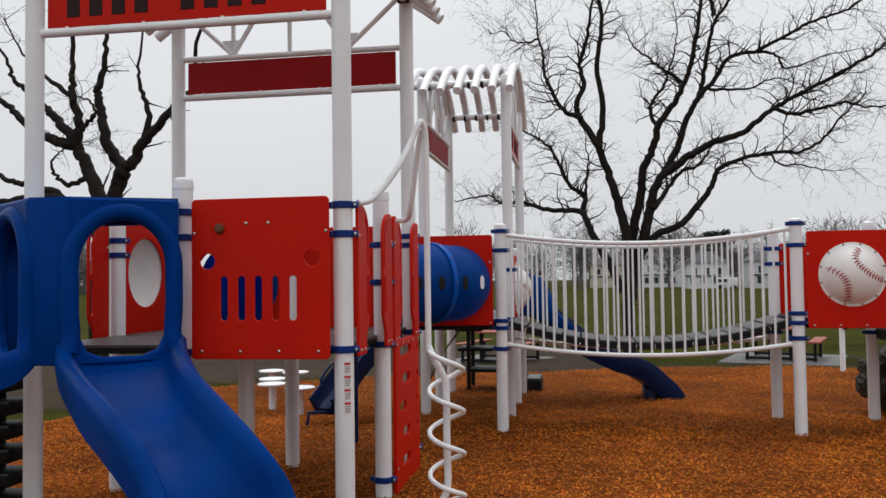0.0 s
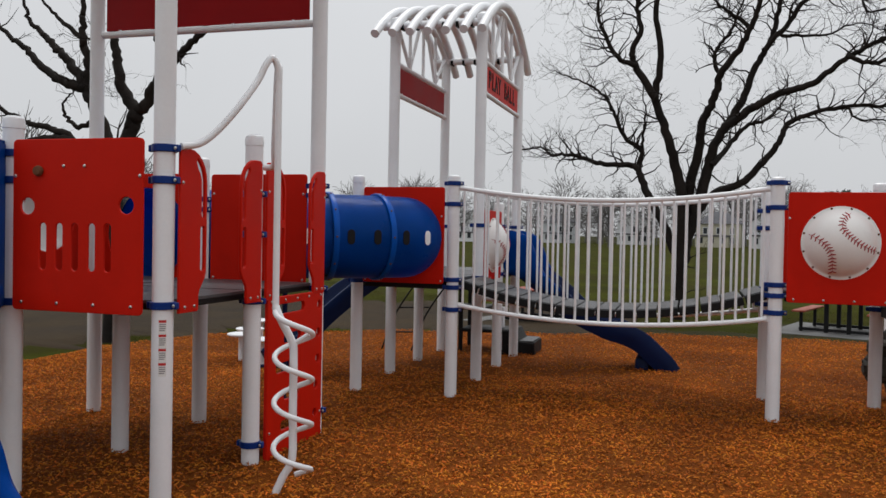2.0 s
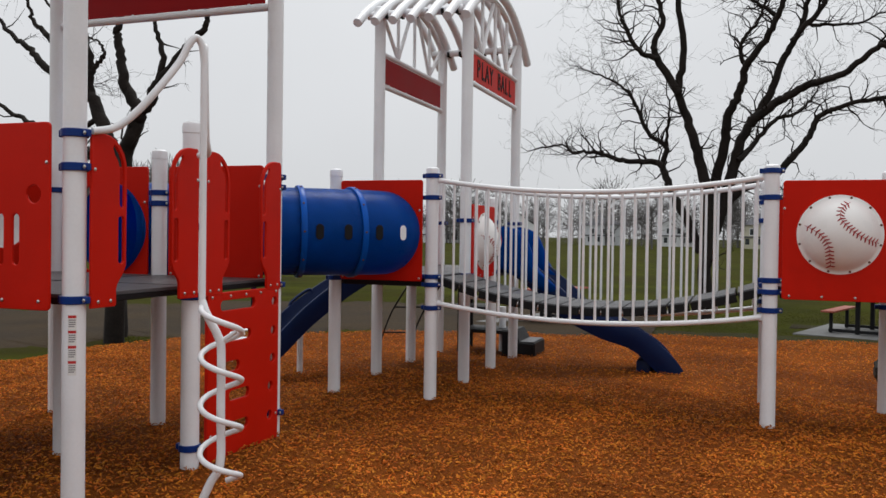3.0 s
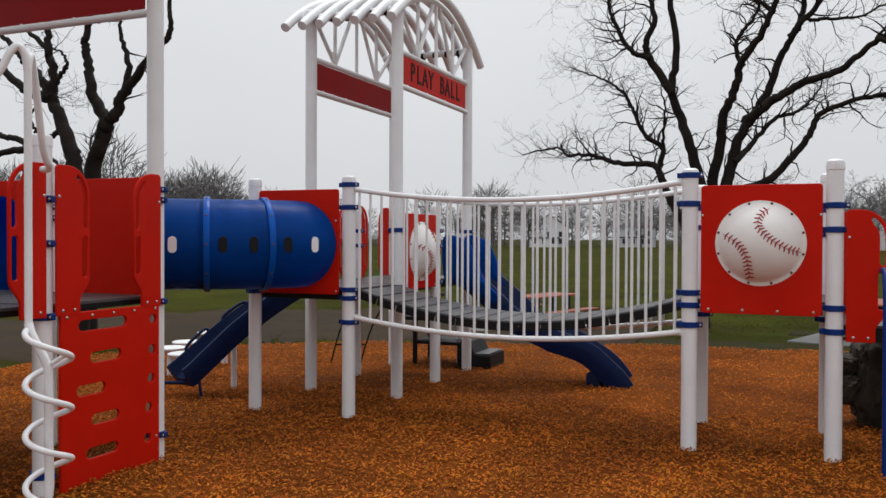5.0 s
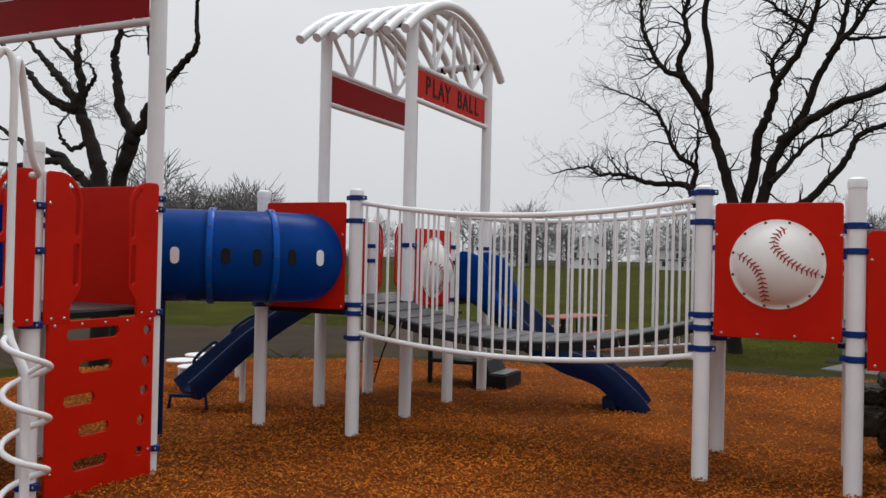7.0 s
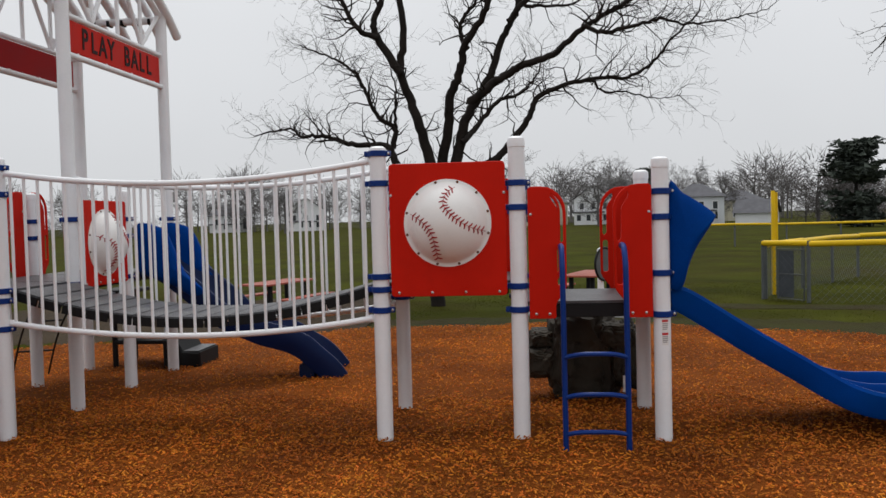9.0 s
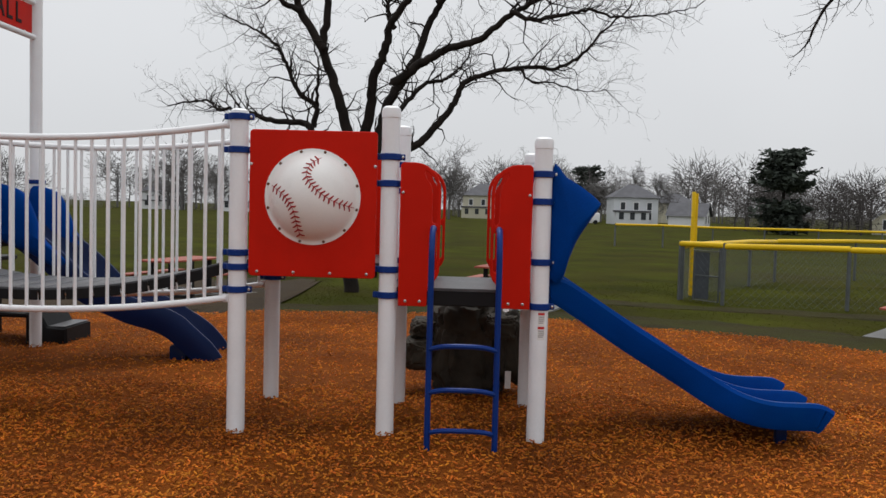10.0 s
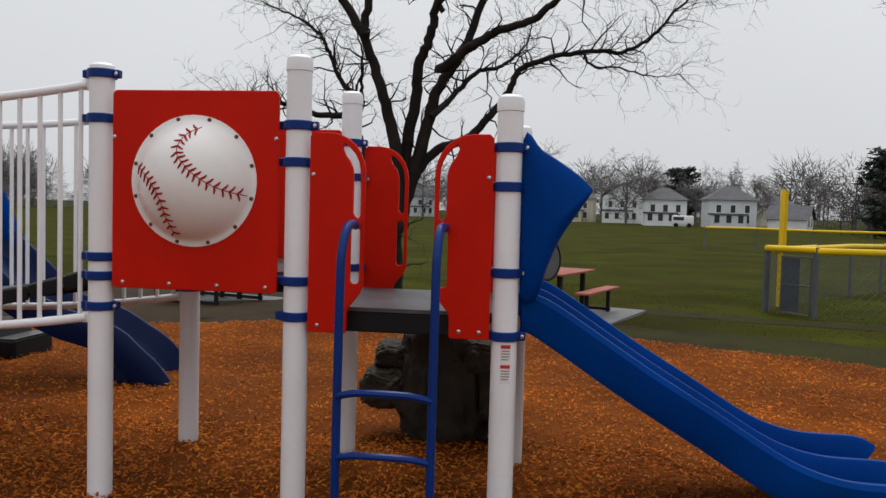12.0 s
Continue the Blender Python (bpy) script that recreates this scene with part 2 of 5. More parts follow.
def plate(outline, holes=(), thick=0.019, edge=0.004):
    """A sheet in the x, z plane with cut-outs and eased edges; its front lies at y = -thick, its back at y = 0."""
    bm = bmesh.new()
    edges = []
    for loop in (outline, *holes):
        vs = [bm.verts.new((x, 0, z)) for x, z in loop]
        edges += [bm.edges.new((vs[i], vs[(i + 1) % len(vs)])) for i in range(len(vs))]
    bmesh.ops.triangle_fill(bm, use_beauty=True, use_dissolve=False, edges=edges)
    bmesh.ops.recalc_face_normals(bm, faces=bm.faces)
    r = bmesh.ops.extrude_face_region(bm, geom=list(bm.faces))
    bmesh.ops.translate(bm, vec=(0, -thick, 0), verts=[v for v in r["geom"] if isinstance(v, bmesh.types.BMVert)])
    bmesh.ops.recalc_face_normals(bm, faces=bm.faces)
    if edge:
        rim = [e for e in bm.edges if len(e.link_faces) == 2 and e.calc_face_angle(0) > 1.2 and abs(e.verts[0].co.y - e.verts[1].co.y) < 1e-6]
        bmesh.ops.bevel(bm, geom=rim, offset=edge, segments=1, affect="EDGES")
    return bm


def pillow(outline, thick, bulge):
    """A moulded shell in the x, z plane: flat back at y = 0, front swelling out to y = -(thick + bulge)."""
    bm = bmesh.new()
    n = len(outline)
    cx, cz = sum(p[0] for p in outline) / n, sum(p[1] for p in outline) / n
    steps = [(1.0, 0.0), (1.0, thick * 0.8), (0.975, thick), (0.9, thick + bulge * 0.30), (0.75, thick + bulge * 0.62), (0.5, thick + bulge * 0.88), (0.25, thick + bulge)]
    rings = [[bm.verts.new((cx + (x - cx) * s, -y, cz + (z - cz) * s)) for x, z in outline] for s, y in steps]
    for a, b in zip(rings, rings[1:]):
        for j in range(n):
            bm.faces.new((a[j], a[(j + 1) % n], b[(j + 1) % n], b[j]))
    bm.faces.new(rings[0][::-1])
    bm.faces.new(rings[-1])
    return bm


def sweep(path, profile, caps=True):
    """Carries a closed profile of (across, up) pairs along a path that runs roughly level or downhill."""
    bm = bmesh.new()
    p = [Vector(q) for q in path]
    rings = []
    for i in range(len(p)):
        d = (p[min(i + 1, len(p) - 1)] - p[max(i - 1, 0)]).normalized()
        side = d.cross(Vector((0, 0, 1))).normalized()
        up = side.cross(d)
        rings.append([bm.verts.new(p[i] + side * u + up * v) for u, v in profile])
    n = len(profile)
    for a, b in zip(rings, rings[1:]):
        for j in range(n):
            bm.faces.new((a[j], a[(j + 1) % n], b[(j + 1) % n], b[j]))
    if caps:
        bm.faces.new(rings[0][::-1])
        bm.faces.new(rings[-1])
    return bm


def bolt(parent, x, y, z, facing, me):
    """A small domed bolt head on a face that looks along facing."""
    q = Vector(facing).to_track_quat("Z", "Y").to_matrix().to_4x4()
    return share("bolt", me, parent, Matrix.Translation((x, y, z)) @ q)


BOLT = mesh_of("bolt", lathe([(0.011, 0), (0.011, 0.003), (0.007, 0.007), (0, 0.008)], 8), STEEL, True)
BAY = 1.067


# ---- ground, mulch and paths ----
EDGE = smooth_path([(-6.2, -6, 0), (-5.9, 0, 0), (-5.4, 3.2, 0), (-4.2, 4.6, 0), (-1.3, 5.9, 0), (2, 6.9, 0), (4.5, 7.3, 0), (6.5, 6.9, 0), (8, 6.2, 0),
                    (9.9, 4.7, 0), (12, 2, 0), (13, -4, 0), (11, -11, 0), (5, -14, 0), (-2, -13, 0), (-6, -10, 0)], 6, True)
EDGE_XY = np.array([(v.x, v.y) for v in EDGE])


def inside_by(x, y):
    """How far a point lies inside the mulch bed (negative outside), in metres."""
    a, b = EDGE_XY, np.roll(EDGE_XY, -1, 0)
    px, py = x[..., None], y[..., None]
    d = b - a
    t = np.clip(((px - a[:, 0]) * d[:, 0] + (py - a[:, 1]) * d[:, 1]) / (d ** 2).sum(1), 0, 1)
    dist = np.hypot(px - a[:, 0] - t * d[:, 0], py - a[:, 1] - t * d[:, 1]).min(-1)
    cross = ((a[:, 1] > py) != (b[:, 1] > py)) & (px < (b[:, 0] - a[:, 0]) * (py - a[:, 1]) / np.where(d[:, 1] == 0, 1e-9, d[:, 1]) + a[:, 0])
    return np.where(cross.sum(-1) % 2 == 1, dist, -dist)


def lumps(x, y, f, seed=0):
    return (np.sin(f * x + 1.3 * np.sin(0.7 * f * y + seed)) * np.cos(f * 0.9 * y + 1.1 * np.sin(0.6 * f * x + 2 + seed)))


def mulch_z(x, y):
    d = inside_by(x, y)
    z = 0.020 * lumps(x, y, 1.7) + 0.012 * lumps(x, y, 4.3, 2) + 0.006 * lumps(x, y, 11.0, 5) - 0.02
    return np.where(d > 0.35, z, z + (d - 0.35) * 0.25)


def field_z(x, y):
    d = np.maximum(0, -inside_by(x, y))
    return -0.13 - 0.24 * (1 - np.exp(-d / 2.5)) + 0.02 * lumps(x, y, 0.8, 3) * np.minimum(1, d)


def grid_mesh(name, xs, ys, height, material, keep=None):
    gx, gy = np.meshgrid(xs, ys)
    gz = height(gx, gy)
    nx, ny = len(xs), len(ys)
    i = np.arange(nx * ny).reshape(ny, nx)
    f = np.stack([i[:-1, :-1], i[:-1, 1:], i[1:, 1:], i[1:, :-1]], -1).reshape(-1, 4)
    if keep is not None:
        k = keep(gx, gy)
        kf = k.reshape(-1)[f].any(1)
        f = f[kf]
    used = np.unique(f)
    remap = np.zeros(nx * ny, int)
    remap[used] = np.arange(len(used))
    v = np.stack([gx, gy, gz], -1).reshape(-1, 3)[used]
    me = bpy.data.meshes.new(name)
    me.from_pydata(v.tolist(), [], remap[f].tolist())
    me.materials.append(material)
    for p in me.polygons:
        p.use_smooth = True
    return me


far = np.concatenate([-np.geomspace(26, 1500, 16)[::-1], np.arange(-25, 26, 0.5), np.geomspace(26, 1500, 16)])
ground = tagged(new("ground", grid_mesh("ground", far, far, field_z, GRASS)), "damp winter lawn, green with muddy brown patches", "lawn", kind="structure")
bed = tagged(new("mulch_bed", grid_mesh("mulch_bed", np.arange(-7, 14, 0.1), np.arange(-14.5, 8.2, 0.1), mulch_z, MULCH, lambda x, y: inside_by(x, y) > -0.05)),
             "bed of wet orange-brown wood mulch under the playground", "mulch", kind="structure")


def chips(count, seed):
    """Loose wood chips: small bent slivers lying at random on the bed."""
    g = np.random.default_rng(seed)
    rest = count // 3
    x = g.uniform(-6, 11.5, count * 2 + rest)
    y = np.concatenate([g.uniform(-6.6, 7.2, count), g.uniform(-6.6, 1.5, count), -6.6 - 7.5 * g.random(rest) ** 1.8])
    d = inside_by(x, y)
    ok = d > g.uniform(-0.5, 0.25, len(x))
    x, y = x[ok], y[ok]
    z = np.where(d[ok] > 0, mulch_z(x, y), np.maximum(field_z(x, y), mulch_z(x, y)))
    n = len(x)
    length, width = g.uniform(0.006, 0.020, n), g.uniform(0.0045, 0.0105, n)
    yaw, tilt, roll = g.uniform(0, 2 * np.pi, n), g.normal(0, 0.36, n), g.normal(0, 0.45, n)
    thick = g.uniform(0.003, 0.007, n)
    ax = np.stack([np.cos(yaw) * np.cos(tilt), np.sin(yaw) * np.cos(tilt), np.sin(tilt)], -1)
    sd = np.stack([-np.sin(yaw) * np.cos(roll), np.cos(yaw) * np.cos(roll), np.sin(roll)], -1)
    up = np.cross(ax, sd)
    c = np.stack([x, y, z + 0.008 + g.uniform(0, 0.018, n)], -1)
    L, W, T = (ax * length[:, None], sd * width[:, None], up * thick[:, None])
    v = np.stack([c - L - W * 0.5, c + L - W * 0.8, c + L * 0.9 + W * 0.6, c - L * 1.1 + W * 0.7, c - L * 0.9 - W * 0.3 + T, c + L * 0.9 - W * 0.6 + T, c + L * 0.8 + W * 0.4 + T, c - L + W * 0.5 + T], 1).reshape(-1, 3)
    q = np.array([[4, 5, 6, 7], [0, 1, 5, 4], [2, 3, 7, 6]])
    f = (np.arange(n)[:, None, None] * 8 + q[None]).reshape(-1, 4)
    me = bpy.data.meshes.new("wood_chips")
    me.vertices.add(len(v))
    me.vertices.foreach_set("co", v.reshape(-1).astype(np.float32))
    me.loops.add(f.size)
    me.loops.foreach_set("vertex_index", f.reshape(-1).astype(np.int32))
    me.polygons.add(len(f))
    me.polygons.foreach_set("loop_start", np.arange(0, f.size, 4, dtype=np.int32))
    me.polygons.foreach_set("loop_total", np.full(len(f), 4, np.int32))
    me.update(calc_edges=True)
    me.materials.append(CHIP)
    return me


BLADE = surf("grass_blades", (0.047, 0.051, 0.006), 0.9, 0.35, 0.5, island=0.25, hue=0.03, spec=0.03)


def blades(count, seed):
    """Short winter grass over the nearer lawn, thinning with distance."""
    g = np.random.default_rng(seed)
    x = g.uniform(-10, 20, count)
    y = 3.5 + 15 * g.random(count) ** 1.6
    d = inside_by(x, y)
    ok = (d < 0.0) & (lumps(x, y, 1.1, 4) + lumps(x, y, 2.9, 1) + g.normal(0, 0.6, count) > -0.7)
    ok &= (x < 2) | (g.random(count) < np.clip((-d - 1.0) / 6, 0.1, 1))
    x, y = x[ok], y[ok]
    n = len(x)
    z = field_z(x, y)
    a, lean, h = g.uniform(0, 2 * np.pi, n), g.normal(0, 0.04, (n, 2)), g.uniform(0.008, 0.028, n)
    w = g.uniform(0.004, 0.012, n)
    base = np.stack([x, y, z - 0.005], -1)
    s = np.stack([np.cos(a) * w, np.sin(a) * w, 0 * w], -1)
    v = np.stack([base - s, base + s, base + np.stack([lean[:, 0], lean[:, 1], h], -1)], 1).reshape(-1, 3)
    me = bpy.data.meshes.new("grass")
    me.vertices.add(len(v))
    me.vertices.foreach_set("co", v.reshape(-1).astype(np.float32))
    me.loops.add(len(v))
    me.loops.foreach_set("vertex_index", np.arange(len(v), dtype=np.int32))
    me.polygons.add(n)
    me.polygons.foreach_set("loop_start", np.arange(0, len(v), 3, dtype=np.int32))
    me.polygons.foreach_set("loop_total", np.full(n, 3, np.int32))
    me.update(calc_edges=True)
    me.materials.append(BLADE)
    return me


tagged(new("grass", blades(260000, 8)), "short damp winter grass beside the mulch", "grass", kind="stuff")
tagged(new("wood_chips", chips(90000, 4)), "loose wet orange wood chips strewn over the bed", "wood chips", kind="stuff")


def strip(name, line, width, rise, material, label, category, ragged=0.16):
    """A paved strip that follows the lawn along a line."""
    p = smooth_path(line, 14)
    v, f, cols = [], [], 7
    for i, q in enumerate(p):
        d = (p[min(i + 1, len(p) - 1)] - p[max(i - 1, 0)]).normalized()
        s = Vector((d.y, -d.x, 0))
        for j in range(cols):
            w = (j / (cols - 1) - 0.5) * width * (1 + ragged * (math.sin(i * 0.9 + j * 1.3) + 0.6 * math.sin(i * 2.3 + j)))
            e = q + s * w
            z = float(field_z(np.array(e.x), np.array(e.y)))
            v.append((e.x, e.y, z + (rise if 0 < j < cols - 1 else -0.03)))
    for i in range(len(p) - 1):
        for j in range(cols - 1):
            a = i * cols + j
            f.append((a, a + cols, a + cols + 1, a + 1))
    me = bpy.data.meshes.new(name)
    me.from_pydata(v, [], f)
    me.materials.append(material)
    return tagged(new(name, me), label, category, kind="structure")


DIRT = surf("trodden_mud", (0.026, 0.019, 0.007), 0.95, 0.5, 1.1, 0.02, 40, dirt=(0.034, 0.037, 0.005), dirt_at=0.49, spec=0.08)
strip("mud_edge", [(-1.5, 7.3, 0), (1.5, 8.3, 0), (4.5, 8.7, 0), (7.5, 8.0, 0), (9.8, 7.3, 0), (12.4, 5.2, 0)], 3.8, 0.012, DIRT, "trodden muddy strip along the mulch", "mud")
strip("mud_track", [(4.0, 12.6, 0), (7.5, 12.2, 0), (10.2, 11.5, 0), (13.2, 11.0, 0), (20, 10.2, 0)], 1.3, 0.02, DIRT, "dark rutted mud track along the fence", "mud")
strip("path", [(-18, -12, 0), (-13.4, -2, 0), (-11.3, 4.5, 0), (-8.0, 9.3, 0), (-4.3, 10.9, 0), (-0.6, 11.4, 0), (1.2, 11.5, 0)], 9.8, 0.035, ASPHALT, "worn damp asphalt path strewn with soil", "path")


# ---- posts ----
def post(x, y, top, bands=(), z0=-0.15, label="white round steel post with blue clamps", side=0):
    t = thing("support_post", label, "post", pose(x, y, 0), "posts of the play structure")
    r = 0.0635
    part("shaft", lathe([(r, z0), (r, top - 0.075)], 24), WHITE, t)
    part("cap", lathe([(r * 1.0, top - 0.085), (r * 1.06, top - 0.083), (r * 1.06, top - 0.04), (r * 0.98, top - 0.018), (r * 0.7, top - 0.004), (0, top)], 24), WHITE, t, "white domed cap")
    for z in bands:
        bm = lathe([(r + 0.001, z - 0.023), (r + 0.009, z - 0.023), (r + 0.0125, z - 0.019), (r + 0.0125, z + 0.019), (r + 0.009, z + 0.023), (r + 0.001, z + 0.023)], 24)
        a = radians(side)
        for s in (0, math.pi):
            m = Matrix.Rotation(a + s, 4, "Z")
            ear = box((r + 0.004, -0.019, z - 0.021), (r + 0.040, 0.019, z + 0.021), 0.005, 1)
            bmesh.ops.transform(ear, matrix=m, verts=ear.verts)
            tmp = bpy.data.meshes.new("ear")
            ear.to_mesh(tmp)
            ear.free()
            bm.from_mesh(tmp)
            bpy.data.meshes.remove(tmp)
        c = part("clamp", bm, CLAMP, t, "blue clamp band")
        for s in (0, math.pi):
            p = Matrix.Rotation(a + s, 4, "Z") @ Vector((r + 0.024, -0.019, z))
            bolt(c, p.x, p.y, p.z, Matrix.Rotation(a + s, 3, "Z") @ Vector((0, -1, 0)), BOLT)
    return t


AX = 3.14
PX, MX, KX = -0.655, -1.77, -2.885
PY, HY, QY = -4.03, -2.965, -1.90
post(AX, 0, 2.27, (2.21, 1.98, 1.26, 1.16, 1.0))
post(AX, BAY, 2.2, (1.98, 1.8, 1.16, 1.0))
post(AX + BAY, 0, 2.31, (1.955, 1.77, 1.17, 0.99), label="white round steel post beside the ball panel")
post(AX + BAY, BAY, 2.28, (1.955, 1.74, 1.17, 0.99))
C_POST = post(AX + 2 * BAY, 0, 2.12, (1.86, 1.67, 1.25, 0.94), label="white round steel post with a warning sticker")
post(AX + 2 * BAY, BAY, 2.08, (1.86, 1.67, 1.25, 0.94))
post(0, 0, 2.29, (2.2, 1.985, 1.2, 1.12, 0.89))
post(-BAY, 0, 2.29, (1.98, 1.16))
ROOF_POST = "tall white round steel post carrying a canopy"
for x in (-BAY, 0):
    post(x, BAY, 4.24, (1.78, 1.17), label=ROOF_POST)
    post(x, 3 * BAY, 4.24, (1.78, 1.17), label=ROOF_POST)
    post(x, 2 * BAY, 2.09, (1.78, 1.6, 1.17), label="short white round steel post under the canopy")
P2_POST = post(PX, PY, 4.33, (2.16, 1.97, 1.22), label="tall white steel post with a warning sticker")
post(KX, PY, 4.33, (2.16, 1.22), label=ROOF_POST)
post(KX, QY, 4.33, (1.97, 1.22), label=ROOF_POST)
post(PX, QY, 4.33, (2.06, 1.98, 1.2, 0.17), label=ROOF_POST)
post(MX, PY, 2.38, (2.14, 1.97, 1.2))
post(PX, HY, 2.37, (1.94, 1.65, 1.17, 0.13))
post(MX, QY, 2.31, (1.94, 1.85, 1.2))
post(KX, HY, 2.38, (2.02, 1.9, 1.2))
post(MX, HY, 1.17, (), label="short white steel post under the deck")


def sticker(parent, z0, z1, yaw, w=0.045, n=4):
    """A warning sticker bent round the post: red heading bars and grey lines of print."""
    def bent(a0, a1, lo, hi, r):
        bm = bmesh.new()
        k = 4
        cols = [[bm.verts.new((r * math.sin(yaw + a0 + (a1 - a0) * i / k), -r * math.cos(yaw + a0 + (a1 - a0) * i / k), z)) for z in (lo, hi)] for i in range(k + 1)]
        for p, q in zip(cols, cols[1:]):
            bm.faces.new((p[0], q[0], q[1], p[1]))
        return bm
    h = w / 0.0635 / 2
    s = part("sticker", bent(-h, h, z0, z1, 0.0642), PAPER, parent, "pale warning sticker with red headings and unreadable print")
    step = (z1 - z0) / n
    for i in range(n):
        top = z1 - i * step
        part("heading", bent(-h * 0.95, h * 0.95, top - step * 0.22, top - step * 0.04, 0.0647), LABEL_RED, s)
        for j in range(4):
            z = top - step * (0.34 + 0.14 * j)
            part("print_line", bent(-h * 0.8, h * (0.8 - 0.25 * (j == 3)), z - 0.004, z + 0.003, 0.0647), INK, s)


sticker(P2_POST, 0.80, 1.14, 0.62)
sticker(C_POST, 0.71, 0.905, 0.2, 0.05, 2)


# ---- decks ----
def deck(x, y, z, w=BAY, d=BAY, rim=0.105, label="square dark grey vinyl-coated deck on the posts"):
    t = thing("deck", label, "deck", pose(x, y, z), "decks of the play structure")
    bm = bmesh.new()
    o = rounded(-w / 2 + 0.02, -d / 2 + 0.02, w / 2 - 0.02, d / 2 - 0.02, 0.07)
    vs = [bm.verts.new((px, py, 0)) for px, py in o]
    top = bm.faces.new(vs)
    r = bmesh.ops.extrude_face_region(bm, geom=[top])
    bmesh.ops.translate(bm, vec=(0, 0, -0.02), verts=[v for v in r["geom"] if isinstance(v, bmesh.types.BMVert)])
    part("surface", bm, DECK, t, "grey vinyl-coated top")
    for i in range(4):
        m = Matrix.Rotation(i * math.pi / 2, 4, "Z")
        half, other = (w, d) if i % 2 == 0 else (d, w)
        bm = box((-half / 2 + 0.08, -other / 2 + 0.022, -rim), (half / 2 - 0.08, -other / 2 + 0.045, -0.021), 0.006, 1)
        part("rim", bm, BLACK, t, "black rim", m=m)
    part("beam", box((-w / 2 + 0.08, -0.03, -rim + 0.005), (w / 2 - 0.08, 0.03, -0.021), 0.004, 1), BLACK, t)
    return t


DZ = 1.2
for cx in ((KX + MX) / 2, (MX + PX) / 2):
    for cy in ((PY + HY) / 2, (HY + QY) / 2):
        deck(cx, cy, 1.245, 1.115, BAY, 0.06)
deck(AX + BAY / 2, BAY / 2, 1.21)
deck(AX + 1.5 * BAY, BAY / 2, 1.045, rim=0.125)
for i in range(3):
    deck(-BAY / 2, BAY * (i + 0.5), DZ)


# ---- panels ----
def panel_thing(name, label, category, m, bm, group="", material=None):
    t = thing(name, label, category, m, group)
    part("sheet", bm, material or RED, t)
    return t


def bolts_on(t, pts, y=-0.0195):
    for x, z in pts:
        bolt(t, x, y, z, (0, -1, 0), BOLT)


DARK_BOLT = BOLT.copy()
DARK_BOLT.materials.clear()
DARK_BOLT.materials.append(WOOD_KNOB)


def baseball(t, r=0.335, up=0.05, printed=True):
    """A moulded half-ball on a round flange, with printed seams; it bulges towards -y of the panel."""
    turn = Matrix.Rotation(math.pi / 2, 4, "X")
    rd, hd = r * 0.91, r * 0.56
    R = (rd * rd + hd * hd) / (2 * hd)
    prof = [(r, 0.0), (r, 0.006), (rd + 0.012, 0.008), (rd, 0.014)]
    a1 = math.asin(rd / R)
    for i in range(1, 13):
        a = a1 * (1 - i / 12)
        prof.append((R * math.sin(a), 0.012 + R * math.cos(a) - (R - hd)))
    base = Matrix.Translation((0, -0.0192, up))
    b = part("bubble", lathe(prof, 48), BALL, t, "white moulded half baseball", m=base @ turn)

    def onto(u, v):
        q = Vector((u * r, v * r))
        d = min(q.length, rd * 0.985)
        if q.length > d:
            q *= d / q.length
        return Vector((q.x, -(math.sqrt(R * R - d * d) - (R - hd)), q.y)) + Vector((0, -0.0130 - 0.0192, 0))
    out = Matrix.Translation((0, 0, up))
    for seam in (((0.20, 0.80), (0.02, 0.66), (-0.04, 0.42), (0.11, 0.21), (0.32, 0.03), (0.59, -0.12), (0.88, -0.21)),
                 ((-0.82, 0.22), (-0.49, 0.0), (-0.30, -0.28), (-0.25, -0.56), (-0.21, -0.80))) if printed else ():
        line = [Vector((p.x, p.y)) for p in smooth_path([(u, v, 0) for u, v in seam], 12)]
        part("seam", tube([onto(p.x, p.y) for p in line], 0.0022, 5), STITCH, t, "dark red printed seam", m=out)
        along = 0.0
        for p, q in zip(line, line[1:]):
            along += (q - p).length
            if along < 0.080:
                continue
            along = 0.0
            d = (q - p).normalized()
            nrm = Vector((-d.y, d.x))
            for s in (1, -1):
                e = p + d * 0.040 + nrm * 0.098 * s
                part("stitch", tube([onto(p.x, p.y), onto(*(p.lerp(e, 0.5) + d * 0.008)), onto(e.x, e.y)], [0.0050, 0.0060, 0.0036], 5), STITCH, t, m=out)
    for i in range(12):
        a = radians(15 + 30 * i)
        bolt(t, 0.957 * r * math.cos(a), -0.0262, up + 0.957 * r * math.sin(a), (0, -1, 0), DARK_BOLT)
    return b


def ball_panel(m, w=0.89, h=1.02, up=0.05, printed=True):
    o = rounded(-w / 2, -h / 2, w / 2, h / 2, 0.028)
    t = panel_thing("ball_panel", "square red plastic panel with a bulging white baseball", "play panel", m, plate(o, [circle(0, up, 0.302, n=40)]), "ball panels")
    baseball(t, up=up, printed=printed)
    bolts_on(t, [(-w / 2 + 0.06 + i * (w - 0.12) / 3, -h / 2 + 0.03) for i in range(4)] + [(-w / 2 + 0.012, 0.27), (w / 2 - 0.012, 0.27)])
    return t


ball_panel(pose(AX + 0.535, -0.035, 1.613))
ball_panel(pose(0.035, 1.5 * BAY, 1.545, 0, 0, 90), 0.89, 0.84, 0.0)
ball_panel(pose(KX - 0.035, (HY + QY) / 2, 1.71, 0, 0, -90), printed=False)

